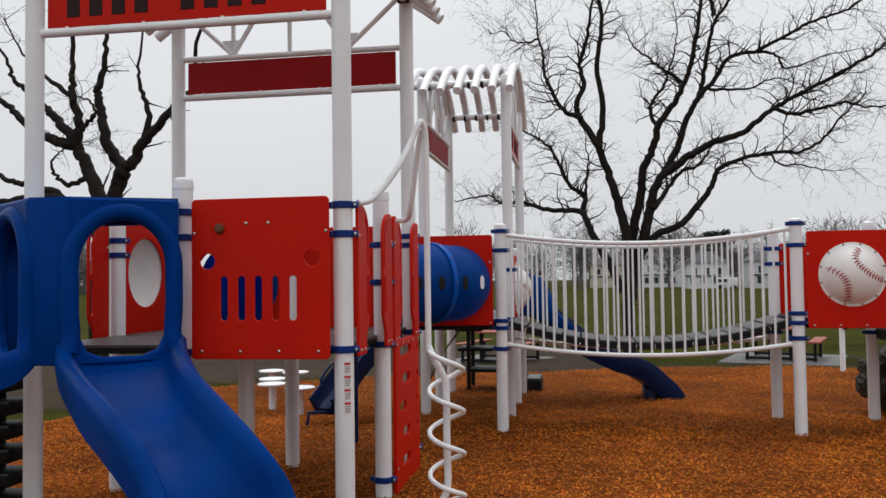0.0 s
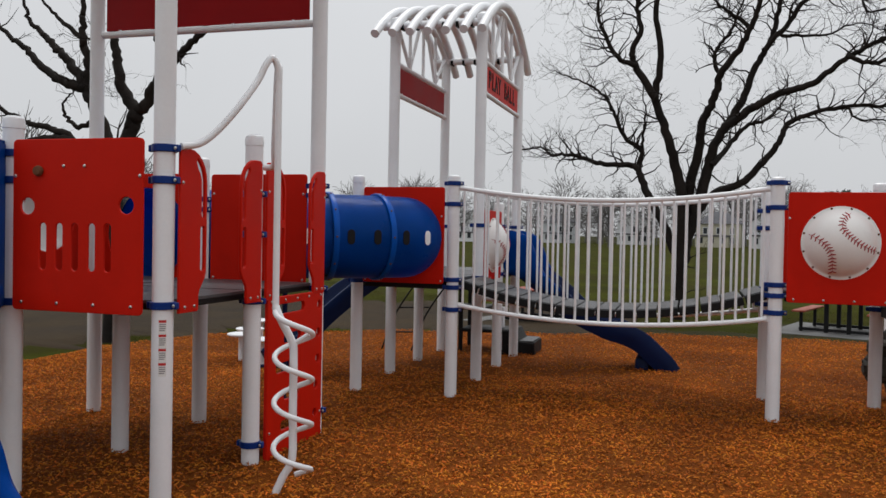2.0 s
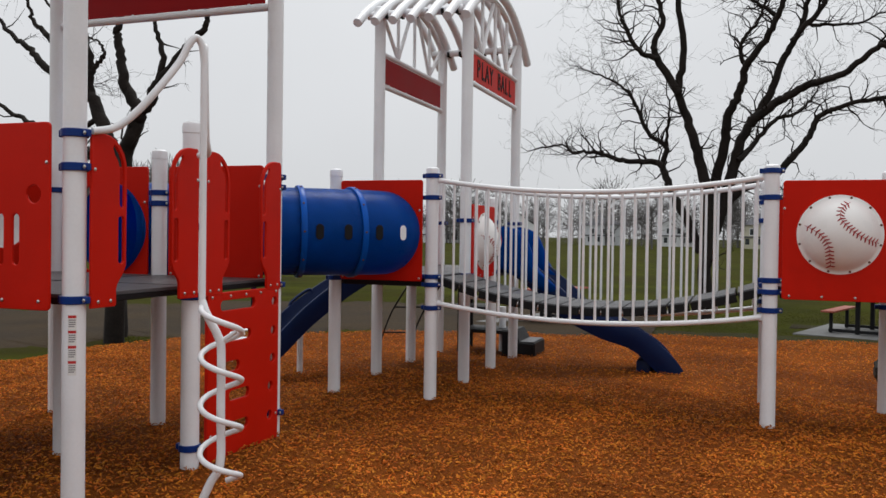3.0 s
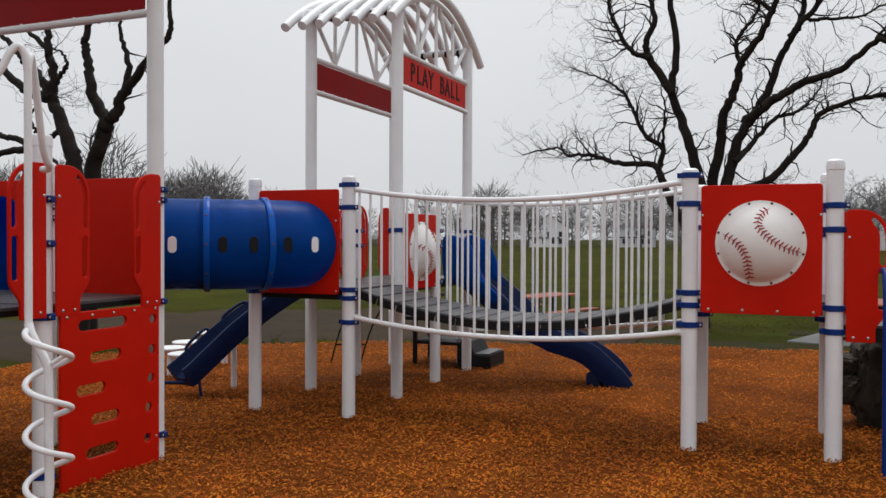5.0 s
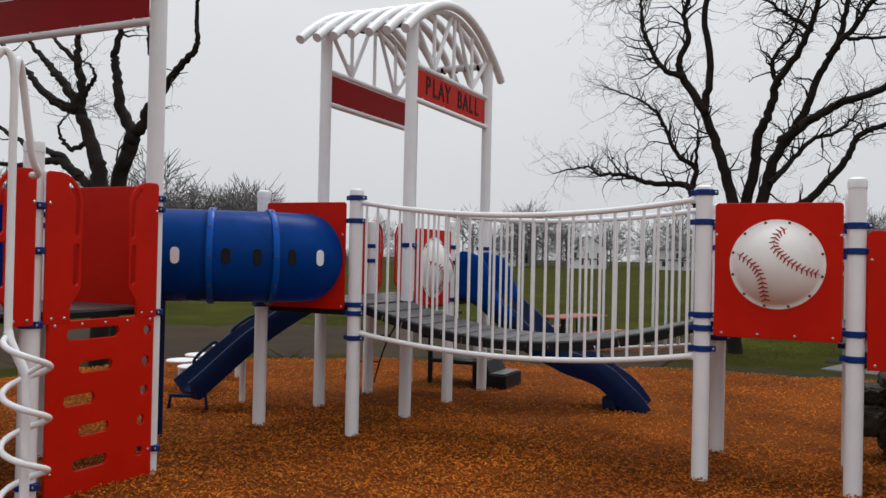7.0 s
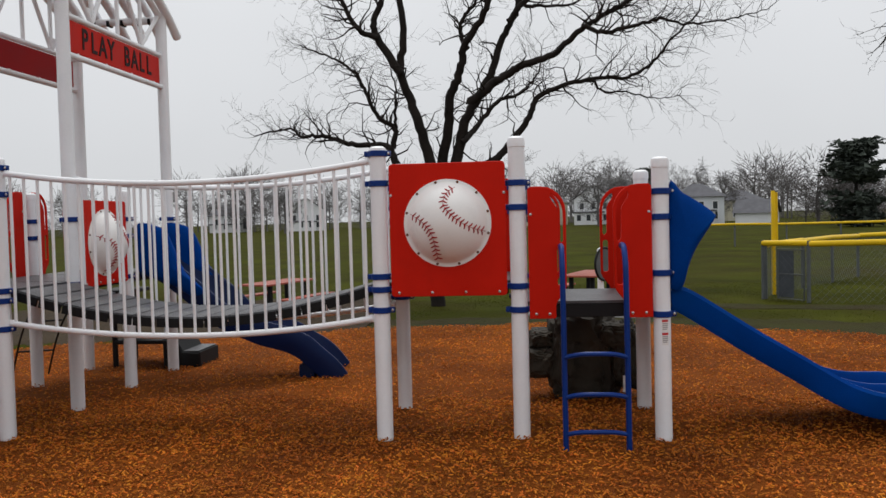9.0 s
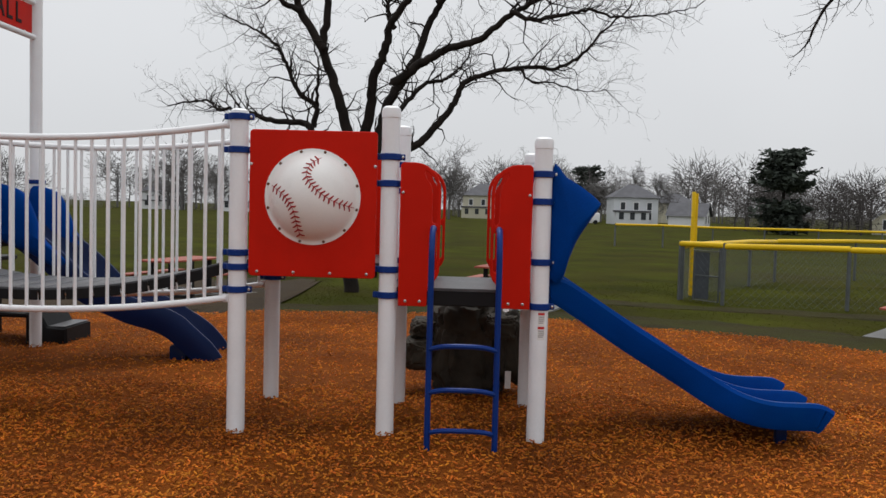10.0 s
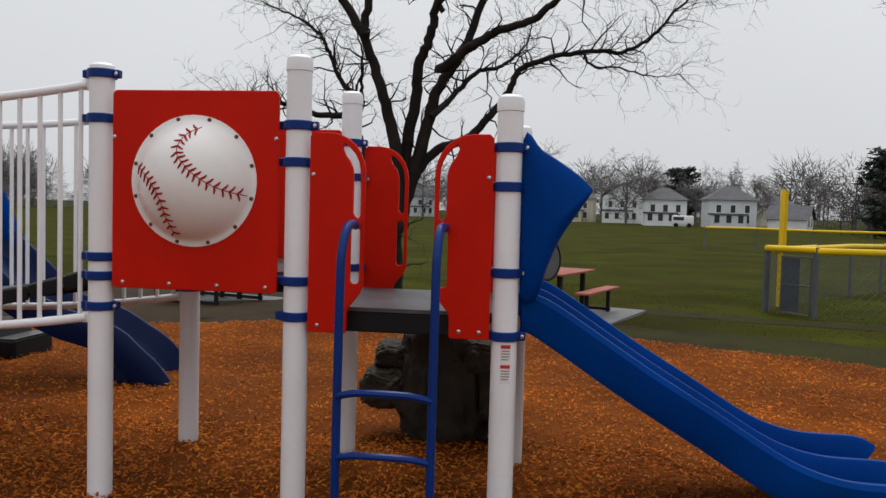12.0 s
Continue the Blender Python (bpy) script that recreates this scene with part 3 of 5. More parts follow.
# front panel with play holes
o = rounded(-0.47, -0.525, 0.47, 0.525, 0.03)
holes = [circle(-0.36, 0.115, 0.052), circle(0.355, 0.125, 0.052)] + [slot(x, -0.13, 0.05, 0.29) for x in (-0.245, -0.125, -0.01, 0.11, 0.225)]
t = panel_thing("slot_panel", "red plastic panel with round holes and five slots", "play panel", pose(-1.183, PY - 0.105, 1.688), plate(o, holes))
bolts_on(t, [(-0.40 + 0.265 * i, -0.475) for i in range(4)] + [(-0.09, 0.36), (0.06, 0.36), (-0.45, 0.30), (0.45, 0.30)])
part("knob", lathe([(0.03, 0), (0.034, 0.012), (0.026, 0.03), (0, 0.034)], 16), WOOD_KNOB, t, "weathered brown knob", m=Matrix.Translation((-0.27, -0.019, 0.33)) @ Matrix.Rotation(math.pi / 2, 4, "X"))

# plain panel that closes the back of the first tower
o = rounded(-0.46, -0.47, 0.46, 0.47, 0.03)
t = panel_thing("plain_panel", "plain dull red plastic panel closing the deck", "play panel", pose((PX + MX) / 2, QY + 0.01, 1.69), plate(o))
bolts_on(t, [(-0.43, -0.43), (0.43, -0.43), (-0.43, 0.30), (0.43, 0.30)])


def tunnel_panel(m, h=1.01, w=0.90, r=0.41, low=-0.03):
    o = rounded(-w / 2, -h / 2, w / 2, h / 2, 0.028)
    t = panel_thing("tunnel_panel", "square red plastic panel round a blue crawl tunnel", "play panel", m, plate(o, [circle(0, low, r, n=40)]), "tunnel panels")
    bolts_on(t, [(-w / 2 + 0.03, 0.2), (w / 2 - 0.03, 0.2), (-w / 2 + 0.03, -h / 2 + 0.03), (w / 2 - 0.03, -h / 2 + 0.03)])
    return t


tunnel_panel(pose(-BAY / 2 - 0.003, -0.03, 1.655))
tunnel_panel(pose((KX + MX) / 2, QY + 0.0, 1.66))


# ---- crawl tunnel ----
def crawl_tunnel():
    t = thing("crawl_tunnel", "thick blue plastic crawl tunnel with small oval windows", "tunnel")
    x0, x1, zc, r = (KX + MX) / 2, -BAY / 2, 1.63, 0.42
    line = smooth_path([(x0, QY + 0.02, zc), (x0 + 0.06, QY + 0.18, zc), (-1.98, -1.40, zc), (-1.40, -0.92, zc), (-0.86, -0.50, zc), (x1 - 0.05, -0.21, zc), (x1, -0.085, zc), (x1, -0.022, zc)], 10)
    total = [0.0]
    for p, q in zip(line, line[1:]):
        total.append(total[-1] + (q - p).length)
    cuts = [0.0, 0.645, 0.845, 1.0]
    for a, b in zip(cuts, cuts[1:]):
        first = max(i for i, s in enumerate(total) if s <= a * total[-1] + 1e-6)
        last = min(i for i, s in enumerate(total) if s >= b * total[-1] - 1e-6)
        seg = line[first:last + 1]
        bm = tube(seg, r, 40, caps=False)
        bmesh.ops.solidify(bm, geom=list(bm.faces), thickness=0.012)
        part("tunnel_section", bm, TUNNEL_BLUE, t)
    for c in cuts[1:3]:
        i = min(range(len(line)), key=lambda j: abs(total[j] - c * total[-1]))
        d = (line[i + 1] - line[i - 1]).normalized()
        ring = lathe([(r - 0.01, -0.028), (r + 0.020, -0.028), (r + 0.024, -0.02), (r + 0.024, 0.02), (r + 0.020, 0.028), (r - 0.01, 0.028)], 44)
        m = Matrix.Translation(line[i]) @ d.to_track_quat("Z", "Y").to_matrix().to_4x4()
        ob = part("joint_flange", ring, TUNNEL_BLUE, t, "raised bolted joint", m=m)
        for k in range(10):
            a = 2 * math.pi * k / 10
            bolt(ob, (r + 0.024) * math.cos(a), (r + 0.024) * math.sin(a), 0, (math.cos(a), math.sin(a), 0), DARK_BOLT)
    part("support_leg", tube([(-1.42, -0.98, -0.15), (-1.42, -0.98, 1.30)], 0.026, 10), NAVY, t, "dark blue support leg")
    # Plates painted as openings: white for daylight behind, black for the dark inside.
    for c, pale in ((0.55, True), (0.70, False), (0.79, False), (0.895, False), (0.945, True)):
        i = min(range(len(line)), key=lambda j: abs(total[j] - c * total[-1]))
        d = (line[i + 1] - line[i - 1]).normalized()
        nrm = Vector((d.y, -d.x, 0))
        bm = plate(slot(0, 0, 0.075, 0.145), thick=0.006, edge=0.002)
        m = Matrix.Translation(line[i] + nrm * (r - 0.001)) @ Matrix.Rotation(math.atan2(d.y, d.x), 4, "Z")
        part("window", bm, WHITE if pale else BLACK, t, "small oval plate painted as a bright or dark opening", m=m)
    return t


crawl_tunnel()


# ---- gate panels with hand holds ----
def gate(m, flip=False):
    """A tall red hand-hold panel. It stands from x = 0 at its post to x = 0.29; flip mirrors it."""
    o = [(0.0, 0.0), (0.19, 0.0), (0.20, 0.01), (0.20, 0.10), (0.21, 0.13), (0.265, 0.20), (0.282, 0.24)]
    o += [(0.285, 0.72)] + [(0.285 - 0.185 + 0.185 * math.cos(radians(a)), 0.80 + 0.20 * math.sin(radians(a))) for a in range(0, 91, 15)] + [(0.02, 1.0), (0.0, 0.98)]
    up = [(0.235, 0.585), (0.250, 0.575), (0.262, 0.59), (0.262, 0.75)] + [(0.100 + 0.160 * math.cos(radians(a)), 0.80 + 0.165 * math.sin(radians(a))) for a in (5, 20, 35, 50, 62)]
    up += [(0.168, 0.925)] + [(0.10 + 0.125 * math.cos(radians(a)), 0.79 + 0.13 * math.sin(radians(a))) for a in (48, 32, 15, 0)] + [(0.225, 0.60)]
    low = rounded(0.215, 0.25, 0.262, 0.53, 0.02)
    s = -1 if flip else 1
    t = panel_thing("gate_panel", "tall red plastic entrance panel with hand-hold slots", "play panel", m, plate([(s * x, z) for x, z in o], [[(s * x, z) for x, z in up], [(s * x, z) for x, z in low]], 0.022), "entrance panels")
    bolts_on(t, [(s * 0.05, 0.035), (s * 0.15, 0.035), (s * 0.02, 0.79)], -0.0225)
    return t


gate(pose(AX + BAY + 0.078, -0.035, 0.92))
gate(pose(AX + 2 * BAY - 0.072, -0.035, 0.92), True)
gate(pose(AX + BAY + 0.078, BAY + 0.06, 0.94))
gate(pose(AX + 2 * BAY - 0.072, BAY + 0.06, 0.94), True)
for y0, y1 in ((PY, HY), (HY, QY)):
    gate(pose(PX + 0.075, y0 + 0.03, 1.17, 0, 0, 90))
    gate(pose(PX + 0.075, y1 - 0.05, 1.17, 0, 0, 90), True)
# entrances on the far sides of the canopy tower and the first tower
for y in (BAY * 2 + 0.08, BAY + 0.08):
    gate(pose(-BAY - 0.05, y, 1.1, 0, 0, 90))
    gate(pose(-BAY - 0.05, y + BAY - 0.16, 1.1, 0, 0, 90), True)
gate(pose(KX - 0.05, PY + 0.08, 1.17, 0, 0, 90))
gate(pose(KX - 0.05, HY - 0.08, 1.17, 0, 0, 90), True)
o = rounded(-0.46, -0.42, 0.46, 0.42, 0.03)
panel_thing("back_panel", "plain red plastic panel beside the ball panel", "play panel", pose(AX + BAY / 2, BAY + 0.05, 1.62), plate(o))


# ---- climbing wall ----
o = rounded(-0.465, -0.6, 0.465, 0.6, 0.02)
holes = []
for (u0, u1, v), ur in zip(((0.16, 0.64, 0.08), (0.27, 0.58, 0.27), (0.14, 0.42, 0.45), (0.28, 0.56, 0.63), (0.23, 0.55, 0.82)), (0.93, 0.92, 0.91, 0.88, 0.87)):
    holes.append(slot(((u0 + u1) / 2 - 0.5) * 0.93, 0.6 - v * 1.2, (u1 - u0) * 0.93, 0.075))
    holes.append(circle((ur - 0.5) * 0.93, 0.6 - (v + 0.01) * 1.2, 0.036, n=14))
t = panel_thing("climbing_wall", "red plastic climbing wall with slots and holes", "climbing wall", pose(PX + 0.064, (HY + QY) / 2, 0.585, 0, 0, 90), plate(o, holes, 0.03))
bolts_on(t, [(-0.43, -0.4), (-0.3 + 0.3, 0.57), (-0.2, 0.57), (0.2, 0.57), (-0.42, 0.57), (0.42, 0.57), (0.43, -0.4)], -0.031)


# ---- chain bridge ----
def bridge():
    t = thing("play_bridge", "sagging bridge with grey treads and white railings", "bridge")
    x0, x1 = 0.075, AX - 0.075
    span = x1 - x0

    def sag(u, ends, mid):
        return ends - (ends - mid) * 4 * u * (1 - u)
    for y, out in ((-0.005, -1), (BAY + 0.005, 1)):
        rail = part("railing", tube([(x0 + span * i / 24, y, sag(i / 24, 2.155, 2.035)) for i in range(25)], 0.024, 12), WHITE, t, "white tube railing")
        part("bottom_rail", tube([(x0 + span * i / 24, y, sag(i / 24, 0.935, 0.815)) for i in range(25)], 0.024, 12), WHITE, rail)
        for i in range(26):
            u = (i + 0.35) / 25.7
            part("baluster", tube([(x0 + span * u, y, sag(u, 0.935, 0.815)), (x0 + span * u, y, sag(u, 2.155, 2.035))], 0.0125, 8), WHITE, rail)
        for x in (x0, x1):
            for z in (2.155, 0.935):
                part("bracket", box((x - 0.03, y - 0.012, z - 0.03), (x + 0.03, y + 0.012, z + 0.03), 0.01), WHITE, rail)
    n = 15
    for i in range(n):
        u = (i + 0.5) / n
        z = sag(u, 1.19, 0.945)
        slope = math.atan(-(1.19 - 0.945) * 4 * (1 - 2 * u) / span)
        bm = box((-span / n / 2 + 0.008, -0.45, -0.028), (span / n / 2 - 0.008, 0.45, 0.012), 0.008)
        tread = part("tread", bm, DECK, t, "grey rubber tread", m=Matrix.Translation((x0 + span * u, BAY / 2, z)) @ Matrix.Rotation(-slope, 4, "Y"))
        for s in (-1, 1):
            part("edge_strip", box((-span / n / 2 + 0.004, s * 0.462 - 0.008, -0.075), (span / n / 2 - 0.004, s * 0.462 + 0.008, 0.0), 0.003, 1), BLACK, tread)
    return t


bridge()


# ---- canopies ----
def canopy(m, length, depth, count, text, sides=(0, 1)):
    """Arched roof of white tubes. Local x runs along the two trussed sides, y from the first side to the second."""
    t = thing("canopy", "white arched tube canopy with trusses and red sign boards", "canopy", m, "canopies")
    over, ze, zm = 0.30, 3.99, 4.55

    def arch(u):
        s = (u - length / 2) / (length / 2 + over)
        return zm - (zm - ze) * s * s
    for i in range(count):
        y = -0.03 + (depth + 0.22) * i / (count - 1) - 0.04
        pts = [(-over + (length + 2 * over) * k / 20, y, arch(-over + (length + 2 * over) * k / 20)) for k in range(21)]
        part("roof_tube", tube(pts, 0.052, 14), WHITE, t)
    for x in (0.0, length):
        b = part("cross_beam", tube([(x, -0.05, 4.14), (x, depth + 0.15, 4.14)], 0.048, 12), WHITE, t)
        for i in range(count - 1):
            y = 0.04 + (depth - 0.05) * (i + 0.5) / (count - 1)
            part("bracket", box((x - 0.054, y - 0.018, 4.085), (x + 0.054, y + 0.018, 4.15), 0.006), BLACK, b, "black bracket")
    for y in (0.0, depth):
        s = part("truss", tube([(k / 16 * length, y, arch(k / 16 * length) - 0.07) for k in range(17)], 0.035, 10), WHITE, t, "white trussed side")
        for z, r in ((3.34, 0.030), (3.71, 0.028)):
            part("rail", tube([(0.05, y, z), (length - 0.05, y, z)], r, 10), WHITE, s)
        mid = length / 2
        for g in (0.25 * length, 0.75 * length):
            part("strut", tube([(g, y, 3.73), (g, y, arch(g) - 0.08)], 0.022, 8), WHITE, s)
            far_x = 0.05 if g < mid else length - 0.05
            part("strut", tube([(g, y, 3.73), (far_x, y, 4.19)], 0.024, 8), WHITE, s)
            near_x = mid - 0.09 if g < mid else mid + 0.09
            part("strut", tube([(g, y, 3.73), (near_x, y, arch(mid) - 0.09)], 0.024, 8), WHITE, s)
            part("gusset", plate([(g - 0.11, 3.87), (g, 3.72), (g + 0.11, 3.87)], thick=0.008, edge=0.0015), WHITE, s, m=Matrix.Translation((0, y, 0)))
        part("strut", tube([(mid, y, 3.73), (mid, y, arch(mid) - 0.08)], 0.022, 8), WHITE, s)
        # The board on the second side takes a darker red than the first.
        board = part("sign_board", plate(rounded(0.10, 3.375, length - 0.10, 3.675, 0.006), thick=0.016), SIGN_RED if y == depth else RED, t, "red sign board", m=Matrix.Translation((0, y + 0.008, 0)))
        for i in range(4):
            for z in (3.365, 3.69):
                part("clip", box((0.25 + i * (length - 0.5) / 3 - 0.012, -0.02, z - 0.014), (0.25 + i * (length - 0.5) / 3 + 0.012, 0.004, z + 0.014), 0.003, 1), WHITE, board)
        if y == 0 and text:
            for i, ch in enumerate(text):
                if ch == " ":
                    continue
                cu = bpy.data.curves.new("letter", "FONT")
                cu.body, cu.size, cu.extrude, cu.align_x, cu.align_y, cu.offset = ch, 0.29, 0.004, "CENTER", "CENTER", 0.005
                tmp = new("letter_source", cu)
                me = bpy.data.meshes.new_from_object(tmp.evaluated_get(bpy.context.evaluated_depsgraph_get()))
                bpy.data.objects.remove(tmp)
                me.materials.append(LETTER)
                ob = share("letter", me, board, Matrix.Translation((length / 2 + (i - (len(text) - 1) / 2) * 0.172, -0.018, 3.525)) @ Matrix.Rotation(math.pi / 2, 4, "X") @ Matrix.Diagonal((0.82, 1, 1, 1)))
                tagged(ob, "dark brown letter")
        elif y == 0:
            for i in range(9):
                if i == 4:
                    continue
                x = 0.25 + 0.17 * i
                part("letter_bar", box((x, -0.0195, 3.44), (x + 0.10, -0.0085, 3.62), 0.003, 1), LETTER, board, "dark bar of unreadable lettering")
    return t


canopy(pose(0, BAY, 0, 0, 0, 90), 2 * BAY, BAY, 7, "PLAY BALL")
canopy(pose(KX, PY, 0.09), PX - KX, QY - PY, 12, "")


# ---- slides ----
def chute(width, wall, floor=0.03, wall_w=0.045):
    """The section of a moulded slide bed: a floor between two rounded walls."""
    h, w = width / 2, wall_w
    o = [(-h - w, wall * 0.3), (-h - w, wall * 0.9), (-h - w * 0.75, wall), (-h - w * 0.25, wall), (-h, wall * 0.88), (-h + 0.012, 0.07), (-h + 0.06, 0.012), (-h + 0.12, 0)]
    out = o + [(-x, z) for x, z in o[::-1]]
    return out + [(h + w * 0.4, -floor), (-h - w * 0.4, -floor)]


def swept_bed(inner, outer):
    """A curved slide bed between two rounded edges; the bed sinks below the edges as it leaves the hood."""
    bm = bmesh.new()
    rings = []
    n = len(inner)
    for i, (a, b) in enumerate(zip(inner, outer)):
        a, b = Vector(a), Vector(b)
        d = (b - a).normalized()
        w = (b - a).length
        deep = 0.09 + 0.10 * min(1, i / n * 3.0)
        half = [(-0.04, -deep - 0.03), (-0.055, -0.05), (-0.05, 0.0), (-0.03, 0.03), (0.0, 0.04), (0.03, 0.028), (0.05, -0.01), (0.065, -deep * 0.55), (0.10, -deep * 0.85), (0.17, -deep)]
        section = half + [(w * 0.5, -deep - 0.008)] + [(w - x, z) for x, z in half[::-1]] + [(w * 0.5, -deep - 0.06)]
        rings.append([bm.verts.new(a + d * x + Vector((0, 0, z))) for x, z in section])
    k = len(rings[0])
    for p, q in zip(rings, rings[1:]):
        for j in range(k):
            bm.faces.new((p[j], p[(j + 1) % k], q[(j + 1) % k], q[j]))
    bm.faces.new(rings[0][::-1])
    bm.faces.new(rings[-1])
    bmesh.ops.recalc_face_normals(bm, faces=bm.faces)
    return bm


def swoosh_slide():
    """Two curved chutes side by side that part from one hooded entrance."""
    t = thing("double_slide", "blue moulded double slide with a hooded entrance", "slide", pose((KX + MX) / 2, PY - 0.06, 0))
    for s, reach in ((1, 1.0), (-1, 1.3)):
        outer = smooth_path([(s * x * reach, y, z) for x, y, z in ((0.63, -0.16, 1.30), (0.74, -0.36, 1.235), (1.04, -0.79, 1.12), (1.32, -1.06, 1.00), (1.54, -1.20, 0.86), (1.70, -1.25, 0.70), (1.80, -1.28, 0.53), (1.97, -1.33, 0.42))], 8)
        inner = smooth_path([(s * x * reach, y, z) for x, y, z in ((0.09, -0.56, 1.30), (0.18, -0.68, 1.215), (0.51, -1.01, 1.10), (0.86, -1.32, 0.99), (1.08, -1.47, 0.86), (1.22, -1.56, 0.70), (1.36, -1.68, 0.53), (1.56, -1.80, 0.42))], 8)
        part("chute", swept_bed(inner, outer), BLUE, t, "deep blue curved chute")
        part("chute_foot", tube([(s * 1.62, -1.54, -0.12), (s * 1.62, -1.54, 0.26)], 0.03, 10), NAVY, t)
        # hood face: an arched opening in a slanting wall
        a, b = Vector((s * 0.64, -0.19, 0)), Vector((s * 0.11, -0.585, 0))
        d = b - a
        w = d.length
        cx, rx = w * 0.50, w * 0.40
        o = rounded(0.0, 1.17, w, 2.20, [0.02, 0.02, 0.03, 0.03])
        hole = [(cx - rx * 0.45, 1.215), (cx + rx * 0.45, 1.215), (cx + rx * 0.78, 1.25), (cx + rx * 0.97, 1.36), (cx + rx, 1.50), (cx + rx, 1.70)]
        hole += [(cx + rx * math.cos(radians(q)), 1.74 + 0.34 * math.sin(radians(q))) for q in range(0, 181, 15)] + [(cx - rx, 1.70), (cx - rx, 1.50), (cx - rx * 0.97, 1.36), (cx - rx * 0.78, 1.25)]
        rims = [(cx + (x - cx) * 1.16, z + (0.035 if z > 1.72 else 0.0)) for x, z in hole[3:-1]]
        start, along = (b, -d) if s > 0 else (a, d)
        m = Matrix.Translation(start) @ Matrix.Rotation(math.atan2(along.y, along.x), 4, "Z") @ Matrix.Translation((0, 0.03, 0))
        face = part("hood_face", plate(o, [hole], 0.06, 0.014), BLUE, t, "blue hood wall with an arched opening", m=m)
        rim = smooth_path([(cx + rx * 1.17, -0.055, 1.25)] + [(x, -0.045, z) for x, z in rims] + [(cx - rx * 1.17, -0.055, 1.25)], 3)
        part("opening_rim", tube(rim, 0.055, 12), BLUE, face, "thick rounded rim")
        side = box((-0.03, 0.0, 1.17), (0.03, 0.25, 2.20), 0.015)
        part("hood_side", side, BLUE, t, m=Matrix.Translation((s * 0.62, -0.20, 0)) @ Matrix.Rotation(s * 0.45, 4, "Z"))
    part("hood_front", box((-0.135, -0.605, 1.17), (0.135, -0.55, 2.20), 0.02), BLUE, t, "solid blue nose between the openings")
    bm = bmesh.new()
    lo = [bm.verts.new(v) for v in ((-0.52, 0.05, 2.215), (0.52, 0.05, 2.215), (0.645, -0.19, 2.21), (0.12, -0.60, 2.20), (-0.12, -0.60, 2.20), (-0.645, -0.19, 2.21))]
    f = bm.faces.new(lo)
    r = bmesh.ops.extrude_face_region(bm, geom=[f])
    bmesh.ops.translate(bm, vec=(0, 0, -0.06), verts=[v for v in r["geom"] if isinstance(v, bmesh.types.BMVert)])
    part("hood_roof", bm, BLUE, t)
    part("hood_back_beam", box((-0.50, 0.0, 2.06), (0.50, 0.05, 2.15), 0.012), BLUE, t)
    return t


swoosh_slide()


def triple_rail_slide():
    t = thing("double_lane_slide", "straight blue two-lane slide with raised side walls", "slide")
    x0 = AX + 2 * BAY + 0.075
    line = smooth_path([(x0, BAY / 2, 0.99), (x0 + 0.10, BAY / 2, 0.96), (5.89, BAY / 2, 0.675), (6.23, BAY / 2, 0.47), (6.55, BAY / 2, 0.275), (6.75, BAY / 2, 0.19), (6.95, BAY / 2, 0.15), (7.21, BAY / 2, 0.145), (7.26, BAY / 2, 0.138), (7.29, BAY / 2, 0.12)], 8)
    h = 0.5
    o = [(-h, 0.0), (-h, 0.13), (-h + 0.02, 0.155), (-h + 0.05, 0.155), (-h + 0.07, 0.13), (-h + 0.08, 0.04), (-h + 0.13, 0.01), (-0.10, 0.01), (-0.05, 0.04), (-0.035, 0.12), (-0.015, 0.145)]
    part("bed", sweep(line, o + [(-x, z) for x, z in o[::-1]] + [(h - 0.02, -0.04), (-h + 0.02, -0.04)]), BLUE, t)
    for y in (BAY / 2 - 0.3, BAY / 2 + 0.3):
        part("foot", box((7.03, y - 0.03, -0.1), (7.11, y + 0.03, 0.16), 0.01), NAVY, t, "dark blue support foot")
    return t


triple_rail_slide()


def slide_hood():
    t = thing("slide_hood", "blue moulded hood over the slide entrance", "slide hood")
    x0 = AX + 2 * BAY + 0.065
    o = smooth_path([(0.0, 0, 0.82), (0.10, 0, 0.765), (0.24, 0, 0.675), (0.325, 0, 0.605), (0.335, 0, 0.57), (0.265, 0, 0.46), (0.185, 0, 0.33), (0.13, 0, 0.19), (0.10, 0, 0.08), (0.06, 0, 0.03), (0.015, 0, 0.05), (0.0, 0, 0.14)], 4, True)
    prof = [(p.x, p.z) for p in o]
    for y, name in ((0.03, "side_wall"), (BAY + 0.01, "side_wall")):
        part(name, pillow(prof, 0.035, 0.05), BLUE, t, "blue kite-shaped side wall", m=Matrix.Translation((x0, y, 1.08)))
    bm = bmesh.new()
    lip = [(0.0, 0.815), (0.10, 0.765), (0.24, 0.675), (0.318, 0.605), (0.285, 0.592), (0.21, 0.645), (0.09, 0.72), (0.0, 0.77)]
    rings = [[bm.verts.new((x0 + x, y, 1.08 + z + 0.03 * math.sin(math.pi * (y - 0.01) / BAY))) for x, z in lip] for y in np.linspace(0.02, BAY - 0.02, 9)]
    for a, b in zip(rings, rings[1:]):
        for j in range(len(lip)):
            bm.faces.new((a[j], a[(j + 1) % len(lip)], b[(j + 1) % len(lip)], b[j]))
    bm.faces.new(rings[0][::-1])
    bm.faces.new(rings[-1])
    part("roof", bm, BLUE, t)
    for z in (1.83, 1.24):
        bolt(t, x0 + 0.03, -0.012, z, (0, -1, 0), BOLT)
    return t


slide_hood()


